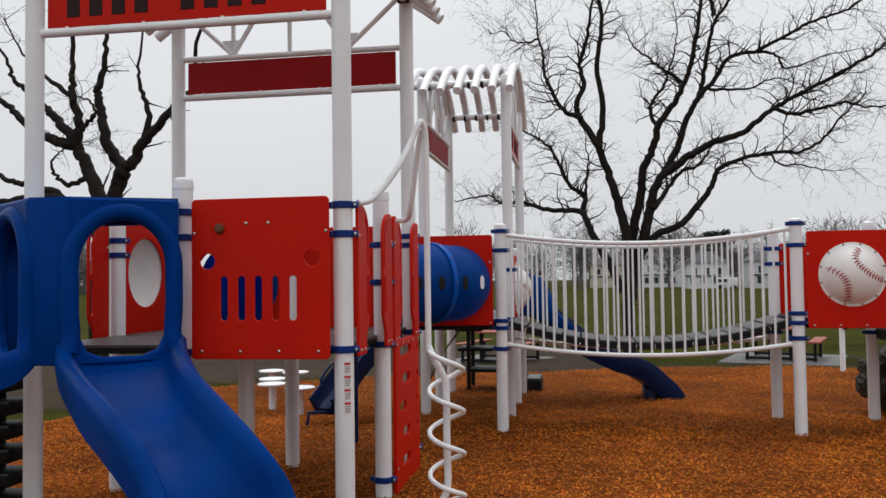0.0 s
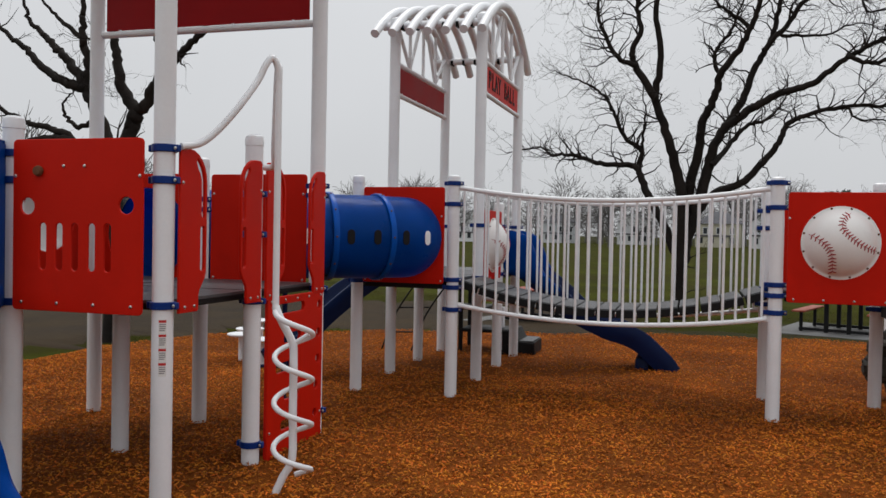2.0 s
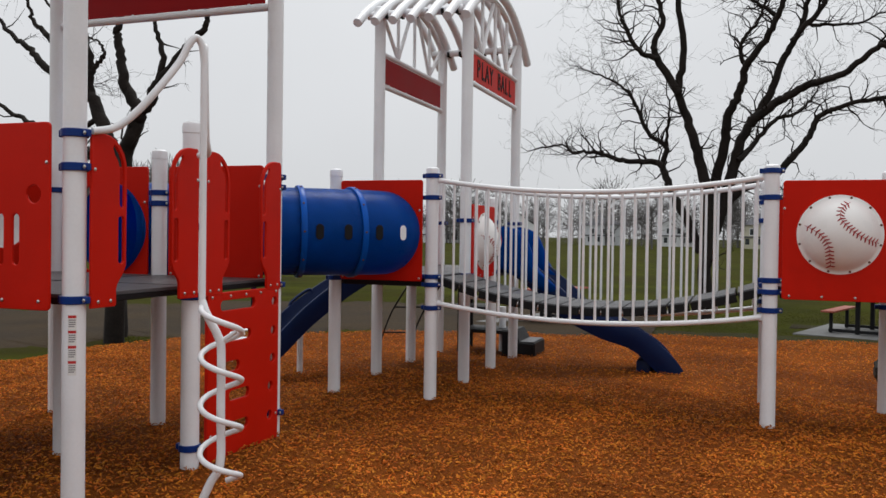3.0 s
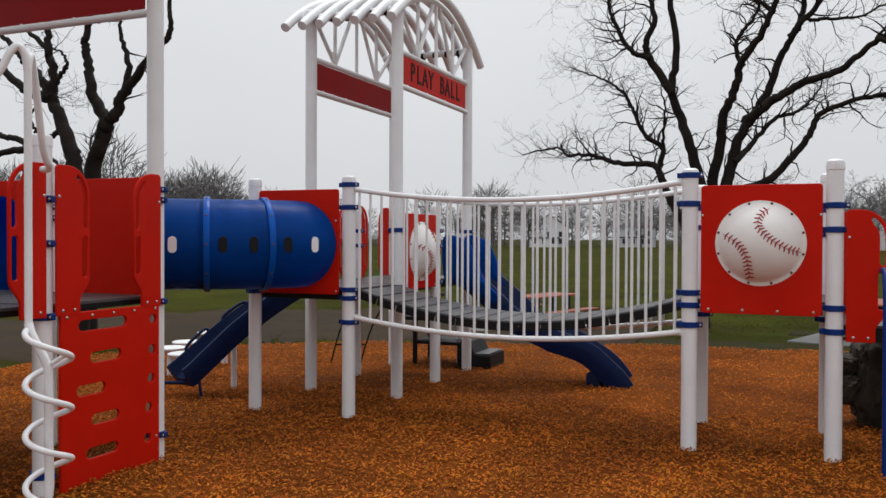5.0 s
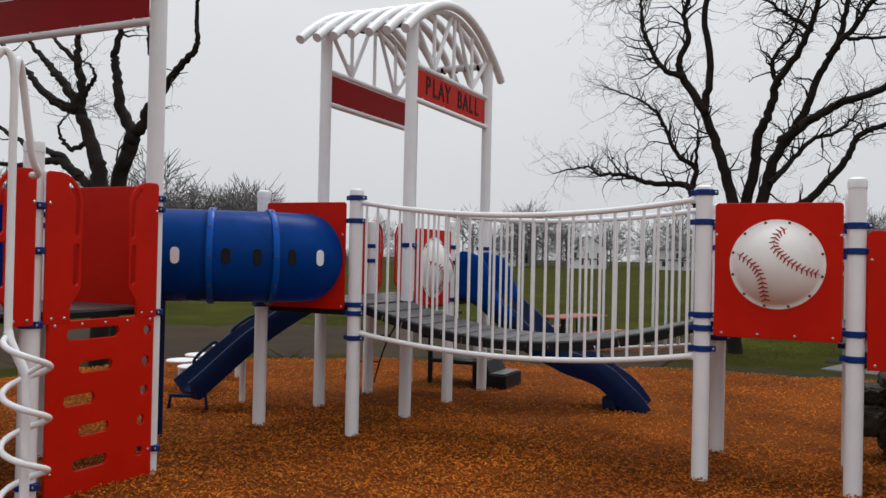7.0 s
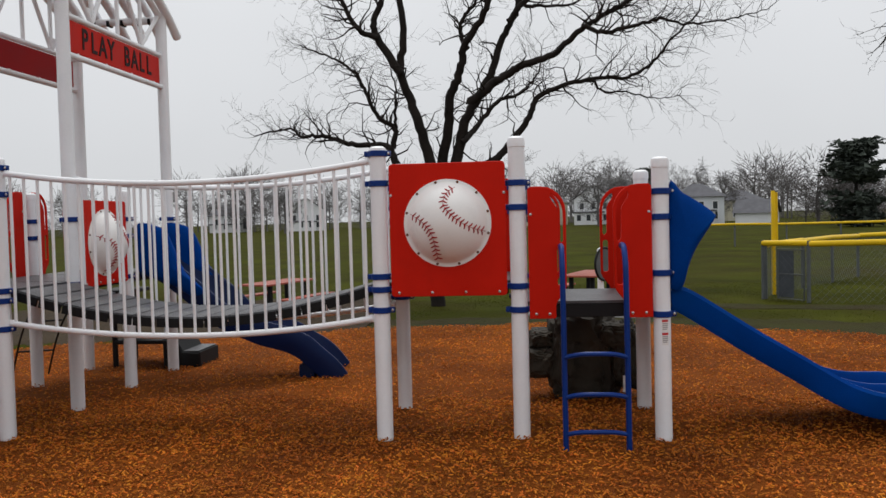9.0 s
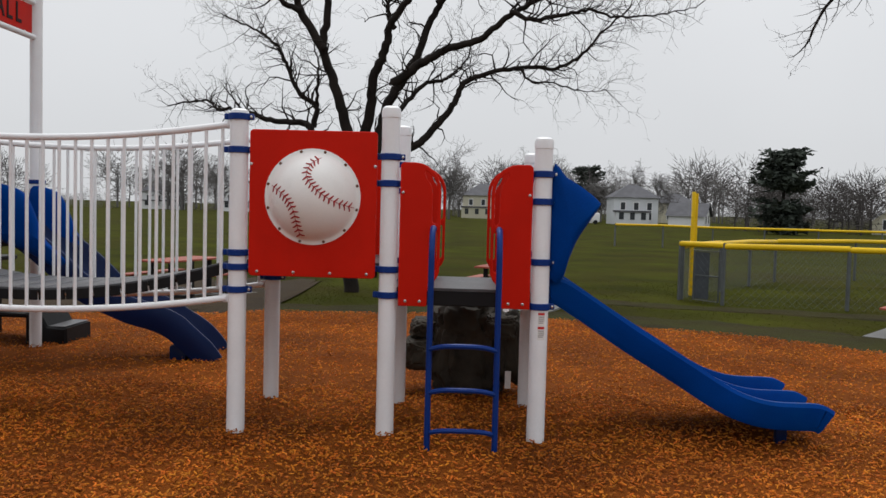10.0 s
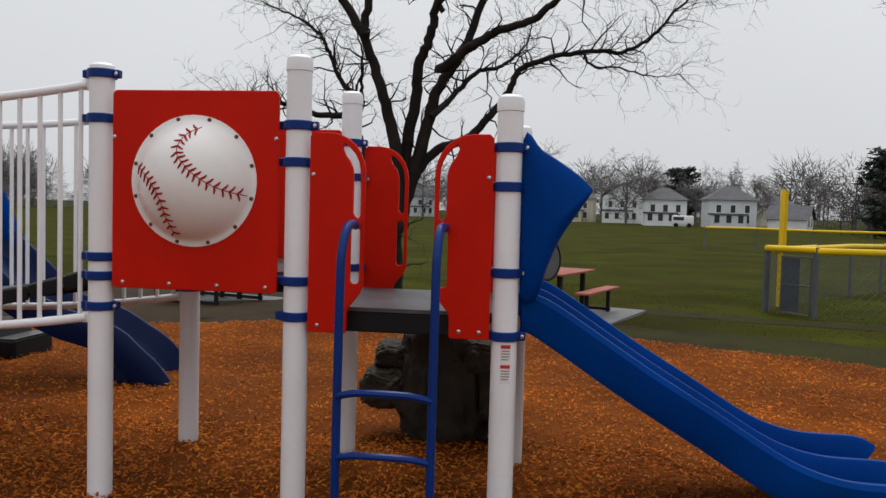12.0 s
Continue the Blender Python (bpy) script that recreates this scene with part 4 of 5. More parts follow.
def wave_slide():
    """The slide beside the bridge: tall moulded cheeks at its top and a wavy bed."""
    t = thing("wave_slide", "blue wavy slide with a shade-darkened bed, leading off the canopy deck", "slide")
    y = 2.5 * BAY
    line = smooth_path([(0.05, y, 1.20), (0.25, y, 1.16), (0.60, y, 0.90), (0.95, y, 0.60), (1.25, y + 0.05, 0.44), (1.55, y + 0.10, 0.34), (1.76, y + 0.15, 0.20), (1.93, y + 0.18, 0.05), (2.04, y + 0.20, -0.10)], 8)
    # Shade on the lower chute is painted in: navy bed, plain blue cheeks.
    part("bed", sweep(line, chute(0.62, 0.22, 0.05, 0.06)), NAVY, t, "blue bed darkened for shade")
    for s in (-1, 1):
        o = smooth_path([(0.03, 0, 0.52), (0.22, 0, 0.53), (0.36, 0, 0.45), (0.45, 0, 0.27), (0.55, 0, 0.04), (0.74, 0, -0.14), (0.80, 0, -0.22), (0.66, 0, -0.26), (0.42, 0, -0.13), (0.1, 0, 0.0), (0.03, 0, 0.1)], 4, True)
        part("cheek", pillow([(p.x, p.z) for p in o], 0.04, 0.05), BLUE, t, "tall blue side wall", m=Matrix.Translation((0.0, y + s * 0.36 + 0.03, 1.18)))
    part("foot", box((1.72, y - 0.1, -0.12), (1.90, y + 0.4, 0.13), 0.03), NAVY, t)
    return t


wave_slide()


def side_slide():
    """Dark slide that leaves the far side of the canopy tower and comes down towards the tunnel."""
    t = thing("side_slide", "dark blue slide with loop handles and a pale foot", "slide")
    line = smooth_path([(-BAY - 0.05, 1.5 * BAY, 1.20), (-1.35, 1.42, 1.14), (-1.62, 1.10, 0.92), (-1.85, 0.72, 0.64), (-2.02, 0.36, 0.34), (-2.10, 0.14, 0.18)], 8)
    part("bed", sweep(line, chute(0.27, 0.15, 0.09, 0.04)), NAVY, t)
    for a, b in (((-2.10, 0.60, 0.60), (-2.18, 0.34, 0.40)), ((-1.87, 0.98, 0.88), (-2.0, 0.74, 0.70))):
        a, b = Vector(a), Vector(b)
        part("loop_handle", tube(smooth_path([a, a + Vector((-0.03, -0.03, 0.07)), b + Vector((-0.03, 0.02, 0.10)), b], 5), 0.018, 8), NAVY, t)
    part("foot", tube([(-2.30, 0.05, -0.1), (-2.27, 0.07, 0.14), (-1.93, 0.22, 0.14), (-1.90, 0.22, -0.1)], 0.022, 8), NAVY, t)
    part("support", tube([(-1.95, 0.85, -0.1), (-1.95, 0.85, 0.50)], 0.035, 10), WHITE, t, "white support")
    return t


side_slide()


# ---- climbers ----
def spiral_climber():
    t = thing("spiral_climber", "white tube spiral climber with a tall arched grip", "climber")
    cx, cy, r, pitch, top = -0.08, -3.44, 0.122, 0.295, 1.165
    a0 = radians(196)
    px, py = cx + r * math.cos(a0), cy + r * math.sin(a0)
    part("pole", tube(smooth_path([(cx - 0.12, cy - 0.07, -0.10), (cx - 0.05, cy - 0.03, 0.08), (cx, cy, 0.20), (cx, cy, 0.50), (cx, cy, 0.88), (cx - 0.015, cy - 0.005, 0.97), (px + 0.03, py, 1.12), (px, py, 1.19)], 4), 0.026, 12), WHITE, t)
    part("brace", tube([(cx, cy, 0.95), (cx + r * 0.7, cy + 0.04, 1.01)], 0.014, 8), WHITE, t)
    turns = 3.75
    n = int(turns * 24)
    helix = []
    for i in range(n + 1):
        u = i / n
        a = a0 + 2 * math.pi * turns * u
        helix.append((cx + r * math.cos(a), cy + r * math.sin(a), top - pitch * turns * u))
    part("upright", tube([(px, py, 2.66), (px, py, 1.8), (px, py, 1.18)], 0.022, 10), WHITE, t)
    part("spiral_bar", tube([(px, py, 1.19)] + helix, 0.018, 10), WHITE, t, "white bar wound in a spiral")
    h1 = smooth_path([(px, py, 2.64), (px - 0.005, py - 0.015, 2.74), (px - 0.025, py - 0.045, 2.785), (px - 0.05, py - 0.08, 2.74), (px - 0.085, py - 0.12, 2.63), (px - 0.15, py - 0.235, 2.45), (-0.43, -3.80, 2.30), (-0.50, -3.89, 2.205), (-0.56, -4.0, 2.175)], 7)
    part("grip_bar", tube(h1, 0.022, 10), WHITE, t)
    h2 = smooth_path([(px, py, 2.64), (px - 0.01, py + 0.02, 2.73), (px - 0.04, py + 0.06, 2.74), (px - 0.08, py + 0.12, 2.62), (-0.36, -3.22, 2.24), (-0.41, -3.13, 2.13), (-0.50, -3.10, 2.12)], 7)
    part("grip_bar", tube(h2, 0.022, 10), WHITE, t)
    return t


spiral_climber()


def rung_ladder():
    t = thing("rung_ladder", "blue tube ladder with three bowed rungs", "ladder")
    for x in (4.525, 4.975):
        part("side_rail", tube(smooth_path([(x, -0.36, -0.12), (x, -0.35, 0.5), (x, -0.33, 1.20), (x, -0.30, 1.36), (x, -0.22, 1.455), (x, -0.10, 1.47), (x, -0.05, 1.46)], 6), 0.021, 10), CLAMP, t)
    for z in (0.14, 0.41, 0.70):
        part("rung", tube(smooth_path([(4.525, -0.35, z - 0.03), (4.62, -0.40, z), (4.75, -0.42, z + 0.008), (4.88, -0.40, z), (4.975, -0.35, z - 0.03)], 5), 0.017, 8), CLAMP, t)
    return t


rung_ladder()


def boulder(name, centre, size, seed, label):
    bm = bmesh.new()
    bmesh.ops.create_icosphere(bm, subdivisions=5, radius=1)
    sx, sy, sz = size
    for v in bm.verts:
        n = v.co.normalized()
        f = Vector((math.copysign(abs(n.x) ** 0.7, n.x), math.copysign(abs(n.y) ** 0.7, n.y), math.copysign(abs(n.z) ** 0.65, n.z)))
        k = 1 + 0.16 * noise.noise(n * 1.6 + Vector((seed, 0, 0))) + 0.20 * abs(noise.noise(n * 3.1 + Vector((0, seed, 0)))) - 0.10 * abs(noise.noise(n * 6.3)) + 0.04 * noise.noise(n * 13)
        v.co = Vector((f.x * sx * k, f.y * sy * k, f.z * sz * k))
    t = thing(name, label, "boulder", pose(*centre))
    return t, part("rock_body", bm, ROCK, t)


t, _ = boulder("climbing_rock", (4.78, 1.72, 0.36), (0.35, 0.37, 0.47), 3.0, "dark moulded climbing boulder with ledges below the deck")
for p, s, sd in (((-0.42, -0.12, -0.05), (0.16, 0.2, 0.14), 5), ((-0.38, 0.0, 0.16), (0.14, 0.2, 0.09), 9), ((0.38, -0.2, 0.04), (0.13, 0.22, 0.30), 7), ((0.30, -0.28, 0.22), (0.16, 0.16, 0.12), 2)):
    u, b = boulder("ledge_source", (0, 0, 0), s, sd, "")
    b.name, b.parent, b.matrix_basis = "ledge", t, pose(*p)
    bpy.data.objects.remove(u)
part("sticker", box((0.33, -0.47, -0.28), (0.38, -0.463, -0.13), 0), PAPER, t, "small pale sticker")
part("bracket", box((-0.16, -0.62, 0.50), (0.20, -0.30, 0.575), 0.012), SIGN_RED, t, "dark red mounting bracket")


t = thing("pod_ladder", "stack of black moulded steps beside the slide", "ladder", pose(KX - 0.42, PY + 0.12, 0))
for i in range(6):
    s = part("step", box((-0.26, -0.17, 0.10 + 0.165 * i), (0.26, 0.17, 0.19 + 0.165 * i), 0.02), BLACK, t)
    part("tread_edge", box((-0.25, -0.172, 0.183 + 0.165 * i), (0.25, -0.14, 0.196 + 0.165 * i), 0.003, 1), DECK, s, "worn grey edge")
part("pole", tube([(0, 0.1, -0.15), (0, 0.1, 1.15)], 0.04, 10), BLACK, t)


t = thing("transfer_steps", "black moulded transfer steps behind the canopy tower", "steps", pose(0, 3.66, 0))
part("low_step", plate([(-0.20, -0.05), (0.275, -0.05), (0.27, 0.145), (0.05, 0.165), (-0.03, 0.31), (-0.20, 0.31)], (), 0.62, 0.02), BLACK, t, m=pose(0, 0.31, 0))
part("tread_edge", box((0.06, -0.29, 0.158), (0.25, 0.29, 0.164), 0.002, 1), DECK, t, "worn grey tread")
for x0, x1, z in ((-0.82, -0.18, 0.30), (-1.0, -0.45, 0.62), (-1.05, -0.62, 0.92)):
    part("shelf", box((x0, -0.30, z - 0.05), (x1, 0.30, z), 0.012), BLACK, t, "flat black shelf")
for y in (-0.26, 0.26):
    part("upright", box((-0.86, y - 0.02, -0.1), (-0.80, y + 0.02, 0.90), 0.006, 1), BLACK, t)
part("post", tube([(0, 0, -0.1), (0, 0, 0.6)], 0.05, 12), WHITE, thing("step_post", "short white post beside the black steps", "post", pose(-0.30, 3.75, 0)))


# rope climber
t = thing("rope_climber", "thin dark rope climber leaning on the tower", "climber")
for x in (-1.9, -1.45):
    part("rope", tube(smooth_path([(x, 2.95, -0.05), (x + 0.3, 2.75, 0.55), (x + 0.75, 2.55, 1.12)], 5), 0.012, 6), BLACK, t)
for z in (0.25, 0.62):
    part("rope", tube([(-1.9 + z * 0.55, 2.95 - z * 0.36, z), (-1.45 + z * 0.55, 2.95 - z * 0.36, z + 0.02)], 0.012, 6), BLACK, t)


def stool(x, y, h, r):
    t = thing("mushroom_stool", "white round stool on a single post in the mulch", "stool", pose(x, y, 0), "white stools")
    part("top", lathe([(0, h - 0.03), (r * 0.9, h - 0.03), (r, h - 0.02), (r, h - 0.006), (r - 0.012, h), (0, h)], 28), WHITE, t)
    part("stem", lathe([(0.045, -0.12), (0.045, h - 0.03)], 14), WHITE, t)


for x, y, h, r in ((-3.35, 1.75, 0.34, 0.19), (-3.75, 2.75, 0.34, 0.19), (-3.15, 1.2, 0.34, 0.19), (-2.65, 0.85, 0.34, 0.19), (-3.25, 2.4, 0.36, 0.19)):
    stool(x, y, h, r)

# round panel on a post beyond the right-hand deck
t = thing("disc_post", "white post with a round dark-rimmed play disc", "play panel", pose(5.33, 6.05, 0, 0, 0, 52))
part("shaft", lathe([(0.045, -0.2), (0.045, 1.17), (0.03, 1.2), (0, 1.21)], 14), WHITE, t)
part("rim", tube([(0.24 * math.cos(a) , -0.07, 0.97 + 0.24 * math.sin(a)) for a in np.linspace(0, 2 * math.pi, 33)[:-1]], 0.018, 8, True), BLACK, t, "dark round rim")
part("disc", lathe([(0, -0.006), (0.235, -0.006), (0.235, 0.006), (0, 0.006)], 32), GALV, t, "grey disc", m=Matrix.Translation((0, -0.07, 0.97)) @ Matrix.Rotation(math.pi / 2, 4, "X"))


# ---- picnic tables ----
def ground_at(x, y):
    return float(field_z(np.array(float(x)), np.array(float(y))))


def picnic_table(x, y, yaw):
    z = ground_at(x, y) + 0.04
    t = thing("picnic_table", "picnic table with red boards on a black frame", "picnic table", pose(x, y, z, 0, 0, yaw), "picnic tables")
    for i in range(4):
        part("board", box((-0.9, -0.37 + 0.187 * i, 0.715), (0.9, -0.37 + 0.187 * i + 0.18, 0.75), 0.006), TABLE_RED, t)
    for s in (-1, 1):
        b = part("bench", box((-0.9, s * 0.72 - 0.13, 0.42), (0.9, s * 0.72 + 0.13, 0.455), 0.006), TABLE_RED, t, "red bench seat")
        for xx in (-0.62, 0.62):
            part("bench_leg", box((xx - 0.03, s * 0.72 - 0.03, 0), (xx + 0.03, s * 0.72 + 0.03, 0.42), 0.004, 1), BLACK, b)
    for xx in (-0.62, 0.62):
        part("leg", box((xx - 0.04, -0.26, 0), (xx + 0.04, -0.18, 0.715), 0.005, 1), BLACK, t)
        part("leg", box((xx - 0.04, 0.18, 0), (xx + 0.04, 0.26, 0.715), 0.005, 1), BLACK, t)
        part("foot_bar", box((xx - 0.035, -0.76, 0.02), (xx + 0.035, 0.76, 0.08), 0.005, 1), BLACK, t)


def slab(name, x, y, w, d, yaw):
    z = ground_at(x, y)
    bm = box((-w / 2, -d / 2, -0.12), (w / 2, d / 2, 0.04), 0.012)
    tagged(part(name, bm, CONCRETE, None, m=pose(x, y, z, 0, 0, yaw)), "damp grey concrete slab in the lawn", "slab", kind="structure")


for x, y, yaw in ((5.55, 11.2, 70), (-1.05, 10.9, 72), (13.06, 8.12, 50)):
    slab("pavement", x, y, 2.7, 2.5, yaw)
    picnic_table(x - (0.3 if x > 9 else 0), y, yaw)


# ---- ball field fence ----
def mesh_panel(a, b, h, step=0.16):
    """Chain-link wire between two posts, as crossed thin strands."""
    bm = bmesh.new()
    d = b - a
    n = max(3, int(d.length / step))
    m = h / d.length * n
    for s in (1, -1):
        for i in range(-int(m) - 1, n + int(m) + 2):
            u0, u1 = i, i + s * m
            z0, z1 = 0.0, h
            lo, hi = (0, n)
            if u0 < lo or u0 > hi or u1 < lo or u1 > hi:
                def zc(c):
                    return (c - u0) / (u1 - u0) * h
                pts = []
                if lo <= u0 <= hi:
                    pts.append((u0, 0.0))
                if lo <= u1 <= hi:
                    pts.append((u1, h))
                for c in (lo, hi):
                    if 0 < zc(c) < h:
                        pts.append((c, zc(c)))
                if len(pts) < 2:
                    continue
                (u0, z0), (u1, z1) = pts[0], pts[1]
            add_tube(bm, [a + d * (u0 / n) + Vector((0, 0, z0)), a + d * (u1 / n) + Vector((0, 0, z1))], 0.0028, 3, caps=False)
    return bm


def fence(line, h, label, wire=True):
    t = thing("chain_link_fence", label, "fence")
    p = [Vector((x, y, ground_at(x, y))) for x, y in line]
    for a, b in zip(p, p[1:]):
        n = max(1, round((b - a).length / 2.9))
        q = [a.lerp(b, i / n) for i in range(n + 1)]
        for c, e in zip(q, q[1:]):
            part("post", tube([c + Vector((0, 0, -0.1)), c + Vector((0, 0, h + 0.07))], 0.045, 8), GALV, t)
            if wire:
                part("wire_mesh", mesh_panel(c, e, h - 0.04), GALV, t, "grey chain-link wire")
        part("cap_tube", tube([v + Vector((0, 0, h + 0.02 * math.sin(i * 2.1))) for i, v in enumerate(q)], 0.068, 10), YELLOW, t, "yellow plastic cap tube")
    part("post", tube([p[-1] + Vector((0, 0, -0.1)), p[-1] + Vector((0, 0, h))], 0.035, 8), GALV, t)
    return t


fence([(9.67, 13.5), (10.375, 12.55), (12.9, 12.15), (18.2, 11.4), (28.0, 10.3)], 1.30, "chain-link ball field fence with a yellow top cap")
fence([(9.75, 13.62), (10.3, 14.85), (11.4, 16.2), (14.1, 19.7), (20.4, 23.0), (33, 25.5)], 1.24, "long chain-link outfield fence capped in yellow")
fence([(13.5, 44), (24, 40.5), (42, 35)], 1.3, "far ball field fence with a yellow cap", False)
def gate_leaf(a, b, h):
    """A chain-link gate folded against the fence: a tube frame with a tight wire mesh and hinges on its post."""
    t = thing("chain_link_gate", "grey chain-link gate folded against the fence corner", "gate")
    a, b = (Vector((x, y, ground_at(x, y) + 0.05)) for x, y in (a, b))
    up = Vector((0, 0, h))
    part("gate_frame", tube([a, b, b + up, a + up], 0.022, 8, True), GALV, t)
    part("brace", tube([a.lerp(a + up, 0.5), b.lerp(b + up, 0.5)], 0.016, 8), GALV, t)
    part("wire_mesh", mesh_panel(a, b, h, 0.055), GALV, t, "tight grey chain-link wire")
    d = (b - a).normalized()
    sheet = plate(rounded(0.03, 0.03, (b - a).length * 0.62, h - 0.03, 0.01), thick=0.006, edge=0.001)
    part("infill_sheet", sheet, SLATE, t, "dark slate-blue infill sheet", m=Matrix.Translation(a) @ Matrix.Rotation(math.atan2(d.y, d.x), 4, "Z"))
    for z in (0.25, h - 0.2):
        part("hinge", tube([b + Vector((0, 0, z)), b + Vector((0.08, -0.05, z))], 0.016, 8), GALV, t)


gate_leaf((9.93, 13.28), (10.32, 12.68), 1.12)
t = thing("foul_pole", "yellow steel foul pole with a narrow screen", "pole", pose(10.24, 14.69, ground_at(10.24, 14.69)))
part("shaft", box((-0.042, -0.042, -0.1), (0.042, 0.042, 2.54), 0.01), YELLOW, t)
part("screen", box((0.05, -0.01, 1.2), (0.11, 0.01, 2.5), 0.004, 1), YELLOW, t, "narrow yellow screen")


# ---- trees ----
def branch(out, p, d, length, r, depth, g, droop=0.0, most=8):
    """Grows one crooked limb and its side shoots into out, a list of (points, radii)."""
    n = max(3, int(length / 0.17))
    n = min(n, most)
    pts, rad = [p.copy()], [r]
    kids = []
    for i in range(n):
        d = (d + Vector((g.normal(0, 0.40), g.normal(0, 0.40), g.normal(0.04 - droop, 0.36)))).normalized()
        p = p + d * (length / n)
        pts.append(p.copy())
        rad.append(r * (1 - 0.78 * (i + 1) / n))
        if depth > 0 and i > 0:
            kids.append((p.copy(), d.copy(), rad[-1]))
    out.append((pts, rad))
    if depth > 0:
        for kp, kd, kr in kids:
            if most > 8 and g.random() < 0.35:
                continue
            for _ in range(1 if g.random() < 0.70 else 2):
                side = Vector((g.normal(), g.normal(), g.normal(0.15, 0.7)))
                side = (side - kd * side.dot(kd)).normalized()
                branch(out, kp, (kd * 0.75 + side * 0.75).normalized(), length * g.uniform(0.38, 0.68), max(0.0035, kr * 0.62), depth - 1, g, droop + 0.02, most)


def tubes_mesh(name, lines, seg_of, material):
    """One mesh of many tapered twigs."""
    verts, faces = [], []
    for pts, rad in lines:
        seg = seg_of(rad[0])
        side = None
        start = len(verts)
        n = len(pts)
        for i in range(n):
            d = pts[min(i + 1, n - 1)] - pts[max(i - 1, 0)]
            if d.length < 1e-6:
                d = Vector((0, 0, 1))
            d = d.normalized()
            if side is None:
                side = d.cross(Vector((0.3, 0.5, 0.81))).normalized()
            else:
                side = (side - d * side.dot(d)).normalized()
            up = d.cross(side)
            for j in range(seg):
                a = 2 * math.pi * j / seg
                verts.append(tuple(pts[i] + rad[i] * (math.cos(a) * side + math.sin(a) * up)))
        for i in range(n - 1):
            for j in range(seg):
                a, b = start + i * seg, start + (i + 1) * seg
                faces.append((a + j, a + (j + 1) % seg, b + (j + 1) % seg, b + j))
    me = bpy.data.meshes.new(name)
    me.from_pydata(verts, [], faces)
    me.materials.append(material)
    for q in me.polygons:
        q.use_smooth = True
    return me


def bare_tree(name, y, trunk, limbs, seed, label, spread=0.16, twig_len=1.35, bare=0.10, shy=0.75, shoots=1):
    """A leafless tree: limbs given as (radius at the start, (x, z) turns) in the plane y, bent in depth; shoots grow from them at random."""
    g = np.random.default_rng(seed)
    t = thing(name, label, "tree", pose(trunk[0], y, trunk[1]))
    base = Vector((trunk[0], y, trunk[1]))
    big, small = [], []
    for r0, turns, *depth in limbs:
        sway = 0.0 if depth else g.normal(0, spread)
        line = []
        for i, (x, z) in enumerate(turns):
            deep = depth[0][0] + (depth[0][1] - depth[0][0]) * i / (len(turns) - 1) if depth else y + sway * max(0, i - 2)
            line.append(Vector((x, deep, z)) - base)
        line = smooth_path(line, 6)
        line = [q + Vector((g.normal(0, 0.014), g.normal(0, 0.014), g.normal(0, 0.014))) for q in line]
        rad = [max(0.008, r0 * (1 - 0.84 * (i / (len(line) - 1)) ** 0.85)) for i in range(len(line))]
        big.append((line, rad))
        for i in range(4, len(line)):
            if rad[i] > bare and g.random() < shy:
                continue
            d = (line[i] - line[i - 1]).normalized()
            for _ in range(shoots if g.random() < 0.6 else shoots + 1):
                s = Vector((g.normal(), g.normal(0, 0.8), g.normal(0.2, 0.8)))
                s = (s - d * s.dot(d)).normalized()
                branch(small, line[i], (d * 0.6 + s * 0.8).normalized(), twig_len * g.uniform(0.45, 1.15), max(0.0075, min(rad[i] * 0.45, 0.024)), 2, g, 0.0, 10)
        branch(small, line[-1], (line[-1] - line[-2]).normalized(), twig_len * 0.55, rad[-1], 2, g, 0.0, 10)
    trunk_ob = new("trunk", tubes_mesh("trunk", big, lambda r: 12, BARK))
    trunk_ob.parent = t
    crown = new("crown", tubes_mesh("crown", small, lambda r: 5 if r > 0.02 else 3, TWIG))
    crown.parent = t
    tagged(crown, "tangle of bare twigs")
    return t


